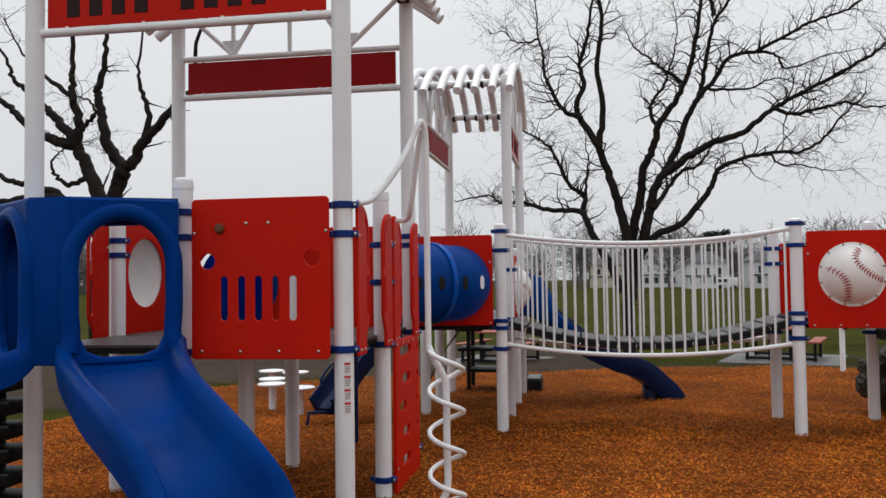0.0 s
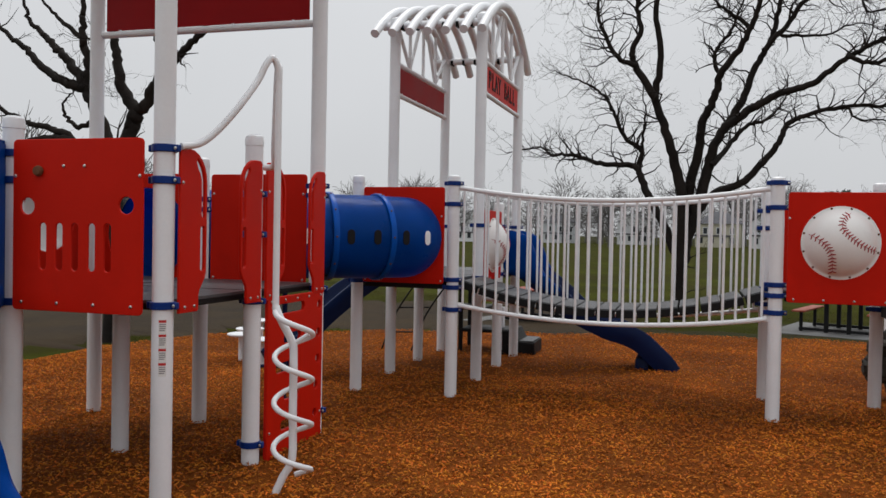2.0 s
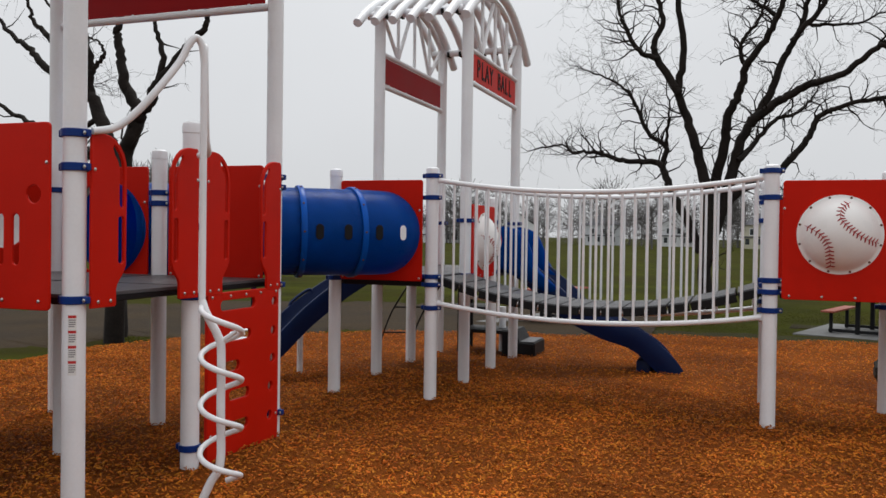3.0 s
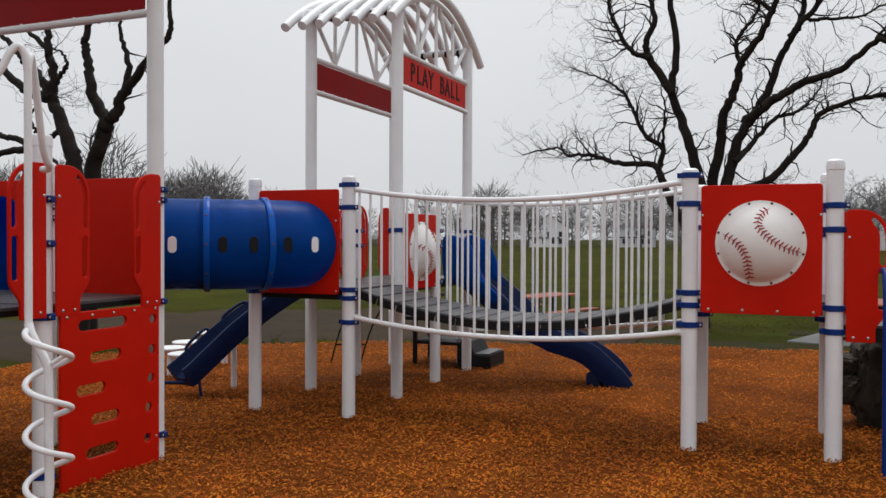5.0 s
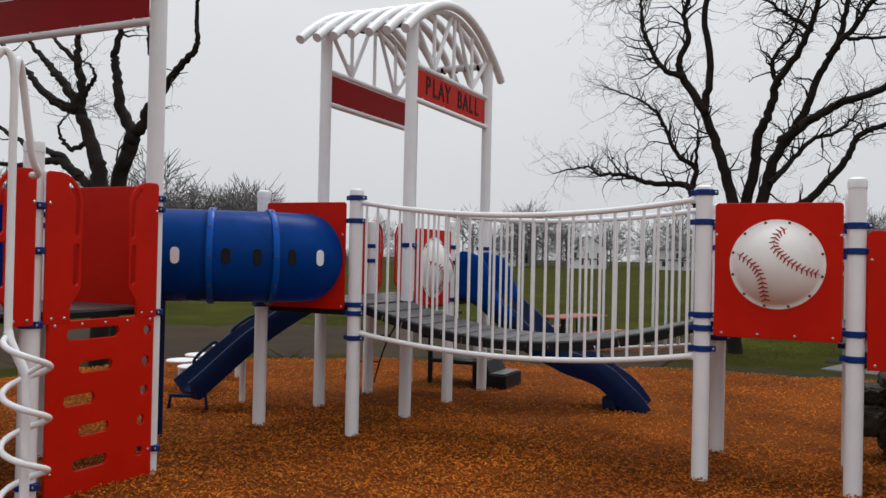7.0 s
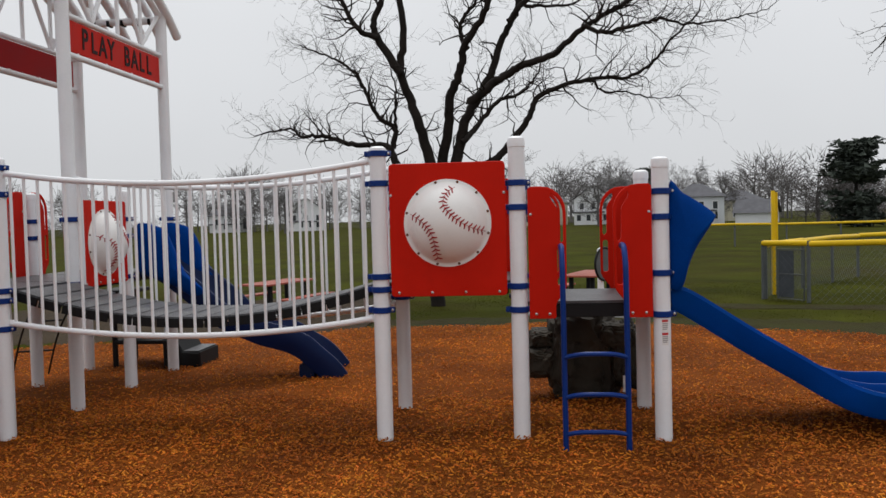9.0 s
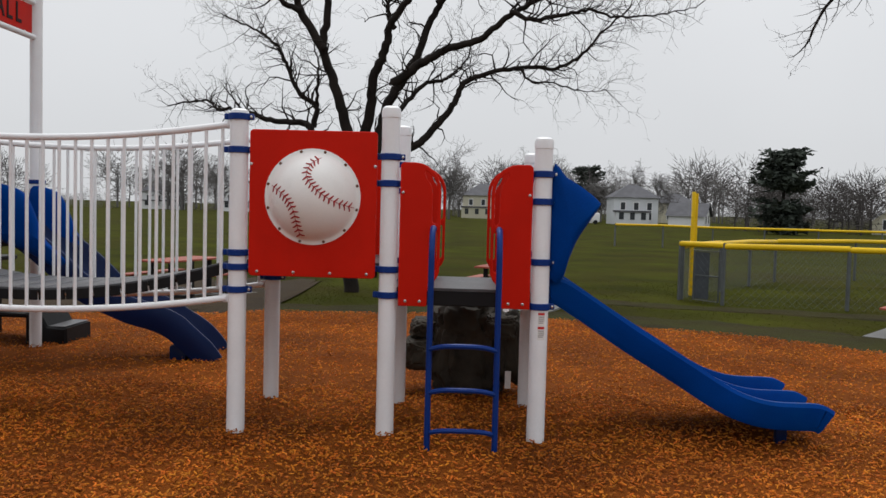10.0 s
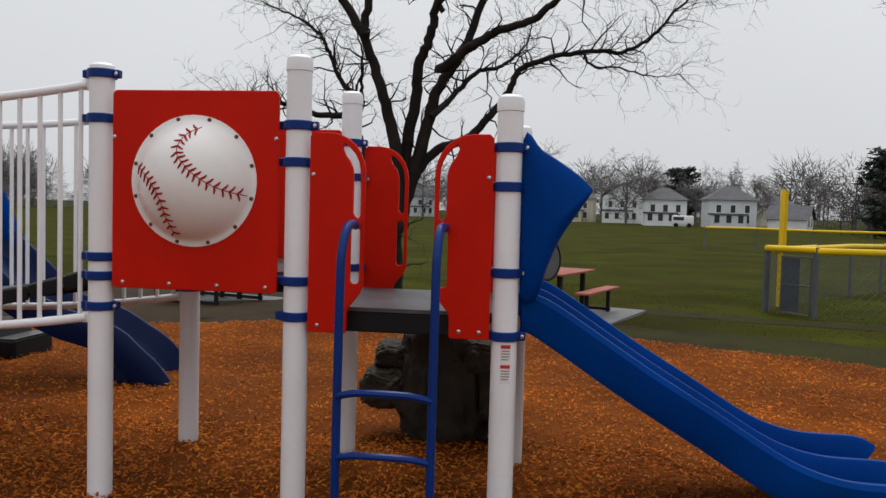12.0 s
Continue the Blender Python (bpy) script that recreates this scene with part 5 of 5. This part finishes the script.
bare_tree("bare_tree", 13.1, (2.15, -0.4), [
    (0.18, [(2.13, -0.6), (2.11, 0.6), (2.13, 1.4), (2.1, 2.74), (1.92, 3.53), (1.66, 4.4), (1.45, 5.12), (1.56, 6.04), (1.43, 7.13), (1.57, 8.37), (1.35, 9.98), (1.48, 11.38)], (13.1, 12.2)),
    (0.10, [(1.48, 5.03), (1.02, 5.74), (0.89, 6.18), (1.08, 6.68), (0.97, 7.26), (1.14, 7.68), (1.3, 8.69), (1.29, 9.7), (1.05, 10.66)], (12.5, 12.3)),
    (0.07, [(0.99, 5.8), (0.56, 6.02), (0.3, 6.45), (0.09, 6.95), (0.06, 7.53), (-0.07, 7.97), (-0.08, 8.54), (-0.22, 9.56)], (12.4, 12.2)),
    (0.035, [(-0.04, 7.92), (-0.4, 7.82), (-0.69, 7.89), (-0.98, 8.15), (-1.28, 8.09)], (12.2, 12.2)),
    (0.12, [(2.0, 1.3), (1.62, 2.1), (1.28, 2.75), (1.1, 3.21), (0.92, 3.49), (0.54, 3.52), (-0.07, 3.6), (-0.54, 3.76), (-0.95, 3.84), (-1.32, 3.82), (-1.62, 4.06), (-2.4, 3.94)], (13.2, 14.2)),
    (0.075, [(0.99, 3.47), (1.07, 3.94), (0.67, 4.24), (0.35, 4.87), (0.11, 5.34), (-0.29, 5.65), (-0.77, 5.89), (-1.22, 6.06)], (14, 14)),
    (0.045, [(1.07, 3.94), (1.14, 4.52), (1.17, 5.03), (1.04, 5.73)], (14, 13.2)),
    (0.155, [(2.14, 1.2), (2.2, 2.0), (2.27, 2.75), (2.47, 3.71), (2.58, 4.45), (2.81, 5.04), (2.99, 5.63), (3.37, 6.14), (3.61, 6.66), (3.79, 7.24), (3.95, 8.3), (4.14, 9.9), (4.24, 11.2)]),
    (0.06, [(2.99, 5.63), (2.8, 6.0), (2.9, 6.37), (3.18, 6.74), (3.29, 7.1), (3.5, 7.69), (3.58, 8.43), (3.52, 9.2)]),
    (0.06, [(3.61, 6.8), (3.21, 7.11), (2.85, 7.41), (2.41, 7.79), (2.23, 8.2)]),
    (0.165, [(2.17, 1.1), (2.35, 2.0), (2.56, 2.76), (2.76, 3.57), (2.9, 4.08), (3.25, 4.6), (3.53, 5.18), (3.8, 5.92), (4.11, 6.5), (4.28, 7.24), (4.5, 8.3), (5.04, 9.13), (5.66, 10.1)]),
    (0.07, [(4.48, 8.5), (4.41, 9.0), (4.28, 10.0), (4.38, 11.2)]),
    (0.075, [(2.82, 3.48), (3.14, 3.86), (3.6, 4.47), (4.08, 4.68), (4.39, 4.99), (4.62, 5.35), (4.73, 5.98)], (13, 15.5)),
    (0.11, [(3.05, 4.25), (3.52, 4.62), (3.86, 4.81), (4.25, 5.01), (4.77, 5.13), (5.14, 5.39), (5.59, 5.71), (6.07, 5.96), (6.82, 6.33), (7.54, 6.7), (8.01, 7.02), (8.71, 7.48), (9.56, 7.82)], (12.3, 11.2)),
    (0.055, [(5.52, 5.62), (6.02, 5.5), (6.65, 5.63), (7.07, 5.69), (7.63, 5.58), (8.36, 5.6), (9.2, 5.79)], (11.4, 11.3)),
    (0.12, [(2.2, 1.5), (2.5, 2.3), (2.86, 2.77), (3.5, 3.04), (3.93, 3.45), (4.36, 4.06), (4.59, 4.51), (5.03, 4.74), (5.89, 4.91), (6.68, 4.92), (7.26, 5.23), (7.7, 5.76), (8.41, 6.43)], (13.1, 14.0)),
    (0.035, [(5.84, 4.86), (6.06, 4.56), (6.58, 4.52), (7.26, 4.34), (7.78, 4.36)], (13.4, 13.2)),
    (0.07, [(3.94, 6.21), (4.43, 6.79), (4.85, 7.37), (5.54, 7.48), (6.24, 7.79), (6.92, 8.09), (7.46, 8.19), (8.14, 8.61), (8.94, 9.3), (9.86, 9.7)]),
    (0.045, [(5.54, 7.48), (5.99, 7.35), (6.27, 6.99), (7.2, 7.26), (8.14, 7.39)]),
    (0.05, [(4.22, 6.58), (4.57, 6.53), (5.28, 6.52), (5.97, 6.77), (6.66, 6.55)])],
    11, "leafless dark tree with spreading limbs on the lawn", spread=0.07, twig_len=1.0, bare=0.06, shoots=1)
bare_tree("bare_tree", 3.9, (-7.2, -0.4), [
    (0.17, [(-7.35, -0.6), (-7.4, 1.2), (-7.26, 2.8), (-7.04, 3.34), (-6.94, 3.68), (-7.22, 4.09), (-7.3, 4.45), (-7.41, 4.9), (-7.41, 5.15), (-7.28, 5.54), (-7.26, 6.0), (-7.17, 7.2)], (4.04, 4.04)),
    (0.13, [(-7.05, 3.35), (-6.94, 3.68), (-6.76, 3.77), (-6.59, 4.06), (-6.28, 4.42), (-5.97, 4.73), (-5.63, 5.01), (-5.57, 5.26), (-5.56, 5.83), (-5.1, 6.9)], (4.04, 4.04)),
    (0.07, [(-6.57, 4.1), (-6.45, 4.58), (-6.59, 5.08), (-6.64, 5.47), (-6.5, 6.6)], (4.04, 4.04)),
    (0.17, [(-6.75, -0.6), (-6.65, 1.3), (-6.78, 2.73), (-6.88, 3.15), (-7.08, 3.62), (-7.26, 3.96), (-7.22, 4.29), (-7.3, 4.67), (-7.34, 5.05), (-7.34, 5.42), (-7.36, 7.0)], (3.2, 3.18)),
    (0.10, [(-7.26, 3.96), (-7.59, 4.04), (-7.94, 4.19), (-8.29, 4.46), (-8.58, 4.72), (-8.95, 5.0), (-9.4, 5.44), (-10.0, 6.1)], (3.18, 3.18)),
    (0.09, [(-7.3, 4.02), (-7.6, 4.41), (-7.88, 4.67), (-8.16, 4.91), (-8.4, 5.1), (-8.55, 5.45), (-8.96, 6.1)], (3.18, 3.18)),
    (0.05, [(-7.05, 3.42), (-7.38, 3.32), (-7.58, 3.44), (-7.7, 3.6), (-7.62, 3.79), (-7.38, 3.98)], (3.18, 3.12)),
    (0.045, [(-7.18, 4.2), (-6.98, 4.41), (-6.93, 4.56), (-7.07, 4.72), (-7.25, 4.78)], (3.18, 3.14)),
    (0.05, [(-7.33, 4.76), (-7.68, 5.03), (-7.96, 5.25), (-8.31, 5.62), (-8.6, 6.2)], (3.18, 3.18)),
    (0.085, [(-6.85, 2.4), (-7.04, 2.72), (-7.35, 2.92), (-7.65, 3.19), (-7.99, 3.33), (-8.35, 3.39), (-8.71, 3.52), (-9.22, 3.77), (-9.53, 3.87), (-9.99, 3.99), (-10.9, 4.3)], (3.18, 3.16)),
    (0.085, [(-7.2, 2.85), (-7.58, 3.1), (-8.06, 3.13), (-8.63, 3.08), (-9.29, 3.17), (-9.98, 3.37), (-10.9, 3.4)], (3.16, 3.1))],
    23, "leafless dark tree with thick forked trunks near the path", twig_len=0.9, bare=0.016, shy=0.955)
# twigs of a tree that hangs in from outside
bare_tree("bare_tree", 8.0, (16.5, -0.4), [
    (0.28, [(16.5, -0.6), (16.3, 2.5), (16.0, 5.2), (15.2, 7.4), (14.0, 9.0)]),
    (0.10, [(16.0, 5.2), (14.6, 6.8), (12.8, 6.9), (11.5, 6.3), (10.9, 5.5), (10.5, 4.6)]),
    (0.05, [(12.2, 6.7), (11.3, 5.8), (11.05, 5.2)]),
    (0.05, [(11.5, 6.3), (10.4, 5.8), (9.6, 5.45)])],
    37, "leafless tree whose twigs hang over the fence", twig_len=0.75)


def small_tree_lines(seed, h, depth=2, limbs=12):
    g = np.random.default_rng(seed)
    out = [([Vector((0, 0, -0.5)), Vector((0.1, 0, h * 0.2)), Vector((0.0, 0.1, h * 0.45)), Vector((0.1, 0, h * 0.7))], [h * 0.022, h * 0.018, h * 0.012, h * 0.006])]
    for i in range(limbs):
        a = g.uniform(0, 2 * math.pi)
        z = h * g.uniform(0.15, 0.62)
        d = Vector((math.cos(a) * 0.75, math.sin(a) * 0.75, g.uniform(0.6, 1.3))).normalized()
        branch(out, Vector((0, 0, z)), d, h * g.uniform(0.32, 0.50), h * 0.010, depth, g, 0.0, 8 if depth > 1 else 5)
    return [(p, [max(q, h * (0.0018 if depth > 1 else 0.0042)) for q in r]) for p, r in out]


def stuff_of_trees(name, kinds, places, label, material=None):
    """Many far bare trees joined into one object."""
    vs, fs, off = [], [], 0
    for (x, y, s, rot, k) in places:
        v, f = kinds[k]
        c, sn = math.cos(rot), math.sin(rot)
        w = v * s
        w = np.stack([w[:, 0] * c - w[:, 1] * sn + x, w[:, 0] * sn + w[:, 1] * c + y, w[:, 2] - 0.4], -1)
        vs.append(w)
        fs.append(f + off)
        off += len(v)
    v, f = np.concatenate(vs), np.concatenate(fs)
    me = bpy.data.meshes.new(name)
    me.vertices.add(len(v))
    me.vertices.foreach_set("co", v.reshape(-1).astype(np.float32))
    me.loops.add(f.size)
    me.loops.foreach_set("vertex_index", f.reshape(-1).astype(np.int32))
    me.polygons.add(len(f))
    me.polygons.foreach_set("loop_start", np.arange(0, f.size, 4, dtype=np.int32))
    me.polygons.foreach_set("loop_total", np.full(len(f), 4, np.int32))
    me.update(calc_edges=True)
    me.materials.append(material or FAR_WOOD)
    return tagged(new(name, me), label, "woods", kind="stuff")


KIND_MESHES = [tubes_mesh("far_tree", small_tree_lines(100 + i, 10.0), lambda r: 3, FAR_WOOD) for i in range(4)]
KINDS = []


def twig_haze(seed, h, count, mid=0.60, tall=0.38):
    """The fine outer twigs of a far tree: slender slivers that fan out through its crown."""
    g = np.random.default_rng(seed)
    d = g.normal(0, 1, (count, 3))
    d /= np.linalg.norm(d, axis=1)[:, None]
    q = g.uniform(0.25, 1.0, count) ** 0.5
    c = d * q[:, None] * (0.30 * h, 0.30 * h, tall * h) * (1 + 0.22 * np.sin(5 * d[:, :1] + 4 * d[:, 2:] + seed)) + (0, 0, mid * h)
    out = d * (1, 1, 0.6) + (0, 0, 0.45) + g.normal(0, 0.45, (count, 3))
    out *= (h * g.uniform(0.05, 0.13, count))[:, None]
    s = np.cross(out, g.normal(0, 1, (count, 3)))
    s *= (h * 0.0050 / np.linalg.norm(s, axis=1))[:, None]
    v = np.stack([c - s, c + s, c + out + s * 0.3, c + out - s * 0.3], 1).reshape(-1, 3)
    return v, np.arange(count * 4).reshape(-1, 4)


for i in range(6):
    me = tubes_mesh("wood_source", small_tree_lines(200 + i, 10.0, 1, 7), lambda r: 3, FAR_WOOD)
    v = np.zeros(len(me.vertices) * 3)
    me.vertices.foreach_get("co", v)
    f = np.zeros(len(me.loops), int)
    me.loops.foreach_get("vertex_index", f)
    v, f = v.reshape(-1, 3), f.reshape(-1, 4)
    hv, hf = twig_haze(300 + i, 10.0, 250)
    KINDS.append((np.concatenate([v, hv]) / 10, np.concatenate([f, hf + len(v)])))
    bpy.data.meshes.remove(me)
for i in range(3):
    hv, hf = twig_haze(400 + i, 10.0, 200, 0.36, 0.42)
    KINDS.append((hv / 10 * (1.5, 1.5, 1.0), hf))
g = np.random.default_rng(5)
places = []
for i in range(380):
    az = radians(g.uniform(-78, 50))
    dist = g.uniform(200, 235) if az < radians(17) else g.uniform(165, 215)
    places.append((4 + dist * math.sin(az), -6 + dist * math.cos(az), g.uniform(3.0, 6.0), g.uniform(0, 6.28), int(g.integers(6, 9))))
for i in range(215):
    az = radians(g.uniform(-78, 48))
    dist = g.uniform(190, 270)
    deg = math.degrees(az)
    h = 19 if deg < -38 else (12.5 if deg < 0 else 13)
    h *= 1 + 0.25 * math.sin(deg * 0.9) * math.cos(deg * 0.37)
    places.append((4 + dist * math.sin(az), -6 + dist * math.cos(az), h * g.uniform(0.7, 1.15), g.uniform(0, 6.28), int(g.integers(6))))
for i in range(150):
    az = radians(g.uniform(-64, -33))
    dist = g.uniform(195, 240)
    h = 18.5 if az < radians(-37) else 14.0
    places.append((4 + dist * math.sin(az), -6 + dist * math.cos(az), h * g.uniform(0.6, 1.08), g.uniform(0, 6.28), int(g.integers(6))))
for i in range(110):
    az = radians(g.uniform(-64, -32))
    dist = g.uniform(185, 215)
    places.append((4 + dist * math.sin(az), -6 + dist * math.cos(az), g.uniform(6.0, 12.0), g.uniform(0, 6.28), int(g.integers(6, 9))))
grove = []
for i in range(80):
    az = radians(g.uniform(16.9, 48))
    dist = g.uniform(110, 165)
    grove.append((5 + dist * math.sin(az), -5 + dist * math.cos(az), dist * g.uniform(0.045, 0.085), g.uniform(0, 6.28), int(g.integers(6))))
for i in range(70):
    az = radians(g.uniform(17.2, 48))
    dist = g.uniform(112, 150)
    grove.append((5 + dist * math.sin(az), -5 + dist * math.cos(az), g.uniform(3.0, 6.5), g.uniform(0, 6.28), int(g.integers(6, 9))))
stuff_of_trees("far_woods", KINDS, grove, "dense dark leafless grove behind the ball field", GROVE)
# This belt's haze comes only from its pale grey wood colour.
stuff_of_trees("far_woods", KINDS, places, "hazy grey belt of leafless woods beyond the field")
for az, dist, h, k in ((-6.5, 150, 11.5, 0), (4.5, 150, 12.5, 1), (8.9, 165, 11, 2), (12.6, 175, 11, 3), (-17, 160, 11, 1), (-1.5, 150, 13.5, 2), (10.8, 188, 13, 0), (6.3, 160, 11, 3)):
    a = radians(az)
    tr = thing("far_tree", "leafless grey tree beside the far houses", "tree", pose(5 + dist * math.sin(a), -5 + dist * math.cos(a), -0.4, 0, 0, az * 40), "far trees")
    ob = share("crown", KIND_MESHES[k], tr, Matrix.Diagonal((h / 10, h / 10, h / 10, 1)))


def pine_tree(x, y, h, seed):
    t = thing("pine_tree", "dark ragged evergreen above the far fence", "tree", pose(x, y, -0.4))
    part("trunk", tube([(0, 0, -0.3), (0.1, 0, h * 0.5), (0, 0, h * 0.95)], [h * 0.03, h * 0.02, h * 0.006], 8), BARK, t)
    g = np.random.default_rng(seed)
    v, f = [], []
    for limb in range(60):
        u = g.uniform(0.03, 1.0)
        a = g.uniform(0, 2 * math.pi)
        reach = h * g.uniform(0.12, 0.38) * (0.72 + 0.38 * math.sin(math.pi * u ** 0.9))
        for i in range(80):
            q = g.uniform(0.2, 1.0)
            c = np.array([reach * q * math.cos(a), reach * q * math.sin(a), (u + 0.05 * q * q) * h])
            c = c + g.normal(0, 1, 3) * (0.05 * h, 0.05 * h, 0.02 * h)
            s = h * g.uniform(0.016, 0.034)
            b = len(v)
            for k in range(4):
                v.append(tuple(c + g.normal(0, s, 3) * (1, 1, 0.6)))
            f += [(b, b + 1, b + 2), (b, b + 2, b + 3), (b, b + 1, b + 3)]
    me = bpy.data.meshes.new("crown")
    me.from_pydata(v, [], f)
    me.materials.append(PINE)
    ob = new("crown", me)
    ob.parent = t


for az, d, h in ((20.4, 100, 9.3), (8.0, 190, 11.5)):
    pine_tree(5 + d * math.sin(radians(az)), -5 + d * math.cos(radians(az)), h, int(d))


# ---- houses across the field ----
def house(az, dist, w, d, h, siding, label, porch=True, roof="hip", turn=0.0):
    a = radians(az)
    t = thing("house", label, "house", pose(5 + dist * math.sin(a), -5 + dist * math.cos(a), -0.4, 0, 0, -az + turn), "houses across the field")
    part("wall", box((-w / 2, -d / 2, -0.3), (w / 2, d / 2, h)), siding, t, smooth=False)
    bm = bmesh.new()
    e, rh = 0.45, w * 0.30
    lo = [bm.verts.new(v) for v in ((-w / 2 - e, -d / 2 - e, h), (w / 2 + e, -d / 2 - e, h), (w / 2 + e, d / 2 + e, h), (-w / 2 - e, d / 2 + e, h))]
    hi = [bm.verts.new(v) for v in (((-w * 0.12, 0, h + rh), (w * 0.12, 0, h + rh)) if roof == "hip" else ((0, -d / 2 - e, h + rh * 1.25), (0, d / 2 + e, h + rh * 1.25)))]
    if roof == "hip":
        for q in ((lo[0], lo[1], hi[1], hi[0]), (lo[1], lo[2], hi[1]), (lo[2], lo[3], hi[0], hi[1]), (lo[3], lo[0], hi[0])):
            bm.faces.new(q)
    else:
        for q in ((lo[0], lo[3], hi[1], hi[0]), (lo[1], lo[2], hi[1], hi[0])):
            bm.faces.new(q)
        for yy in (-d / 2, d / 2):
            gb = bmesh.new()
            gb.faces.new([gb.verts.new(v) for v in ((-w / 2, yy, h - 0.02), (w / 2, yy, h - 0.02), (0, yy, h + rh * 1.2))])
            part("gable", gb, siding, t, smooth=False)
    if roof == "hip":
        bm.faces.new(lo[::-1])
    part("roof", bm, ROOFING, t, smooth=False)
    rows = [h * 0.70] if h < 3.8 else [1.5, h - 1.5]
    nx = max(2, int(w / 2.3))
    for z in rows:
        for i in range(nx):
            x = (-nx / 2 + i + 0.5) * w / nx * 0.9
            win = part("window", box((x - 0.5, -d / 2 - 0.05, z - 0.75), (x + 0.5, -d / 2 - 0.01, z + 0.75)), SIDING, t, smooth=False)
            part("pane", box((x - 0.38, -d / 2 - 0.07, z - 0.62), (x + 0.38, -d / 2 - 0.055, z + 0.62)), GLASS_FAR, win, smooth=False)
    if porch:
        part("porch_roof", box((-w / 2 - 0.2, -d / 2 - 2.1, h * 0.46), (w * 0.28, -d / 2, h * 0.46 + 0.28)), ROOFING, t, smooth=False)
        part("porch_wall", box((-w / 2, -d / 2 - 1.9, -0.3), (w * 0.24, -d / 2 - 0.06, h * 0.46)), siding, t, smooth=False)
        for i in range(3):
            x = -w / 2 + w * 0.74 * (i + 0.5) / 3
            part("window", box((x - 0.4, -d / 2 - 1.95, 0.9), (x + 0.4, -d / 2 - 1.91, 2.1)), GLASS_FAR, t, smooth=False)
    return t


house(10.95, 150, 7.6, 7, 4.7, SIDING_GREY, "pale grey two-storey house with a hipped roof", turn=12)
house(6.9, 155, 7.2, 7, 4.6, SIDING, "white two-storey house with a porch", turn=5)
house(14.7, 150, 6.2, 6, 1.7, SIDING, "low white garage with dark windows", porch=False, roof="gable", turn=80)
house(13.6, 190, 7.5, 8, 4.4, SIDING_CREAM, "cream house behind the garage", porch=False, turn=20)
house(1.0, 185, 9, 8, 5.0, SIDING_CREAM, "cream house with a dark porch", turn=-5)
house(4.2, 180, 8, 8, 5.4, SIDING, "white gabled house behind bare trees", roof="gable")
house(-4.5, 205, 8, 8, 5.2, SIDING, "white gabled house at the field's edge", roof="gable")
house(-9.5, 210, 8.5, 8, 5.0, SIDING_GREY, "grey house with a wide porch")
house(-15.5, 200, 9, 8, 4.6, SIDING, "white house seen beyond the bridge", roof="gable")
house(-20.5, 215, 10, 8, 4.2, SIDING, "long white house among bare trees")
house(27.0, 124, 6, 5, 1.9, SIDING_CREAM, "white low house half hidden by trees", porch=False, roof="gable")


def van(az, dist, length=4.6, label="parked white van beside the houses"):
    a = radians(az)
    t = thing("van", label, "van", pose(5 + dist * math.sin(a), -5 + dist * math.cos(a), -0.4, 0, 0, -az))
    part("body", box((-length / 2, -0.9, 0.35), (length / 2, 0.9, 1.9), 0.2), SIDING, t, "white body")
    part("windscreen", box((-length / 2 + 0.25, -0.93, 1.15), (length / 2 - 1.5, -0.88, 1.7), 0.02), GLASS_FAR, t)
    for x in (-length * 0.3, length * 0.3):
        part("wheel", lathe([(0, -0.1), (0.36, -0.1), (0.36, 0.1), (0, 0.1)], 16), BLACK, t, m=Matrix.Translation((x, -0.85, 0.36)) @ Matrix.Rotation(math.pi / 2, 4, "X"))


van(8.15, 140, 3.4)
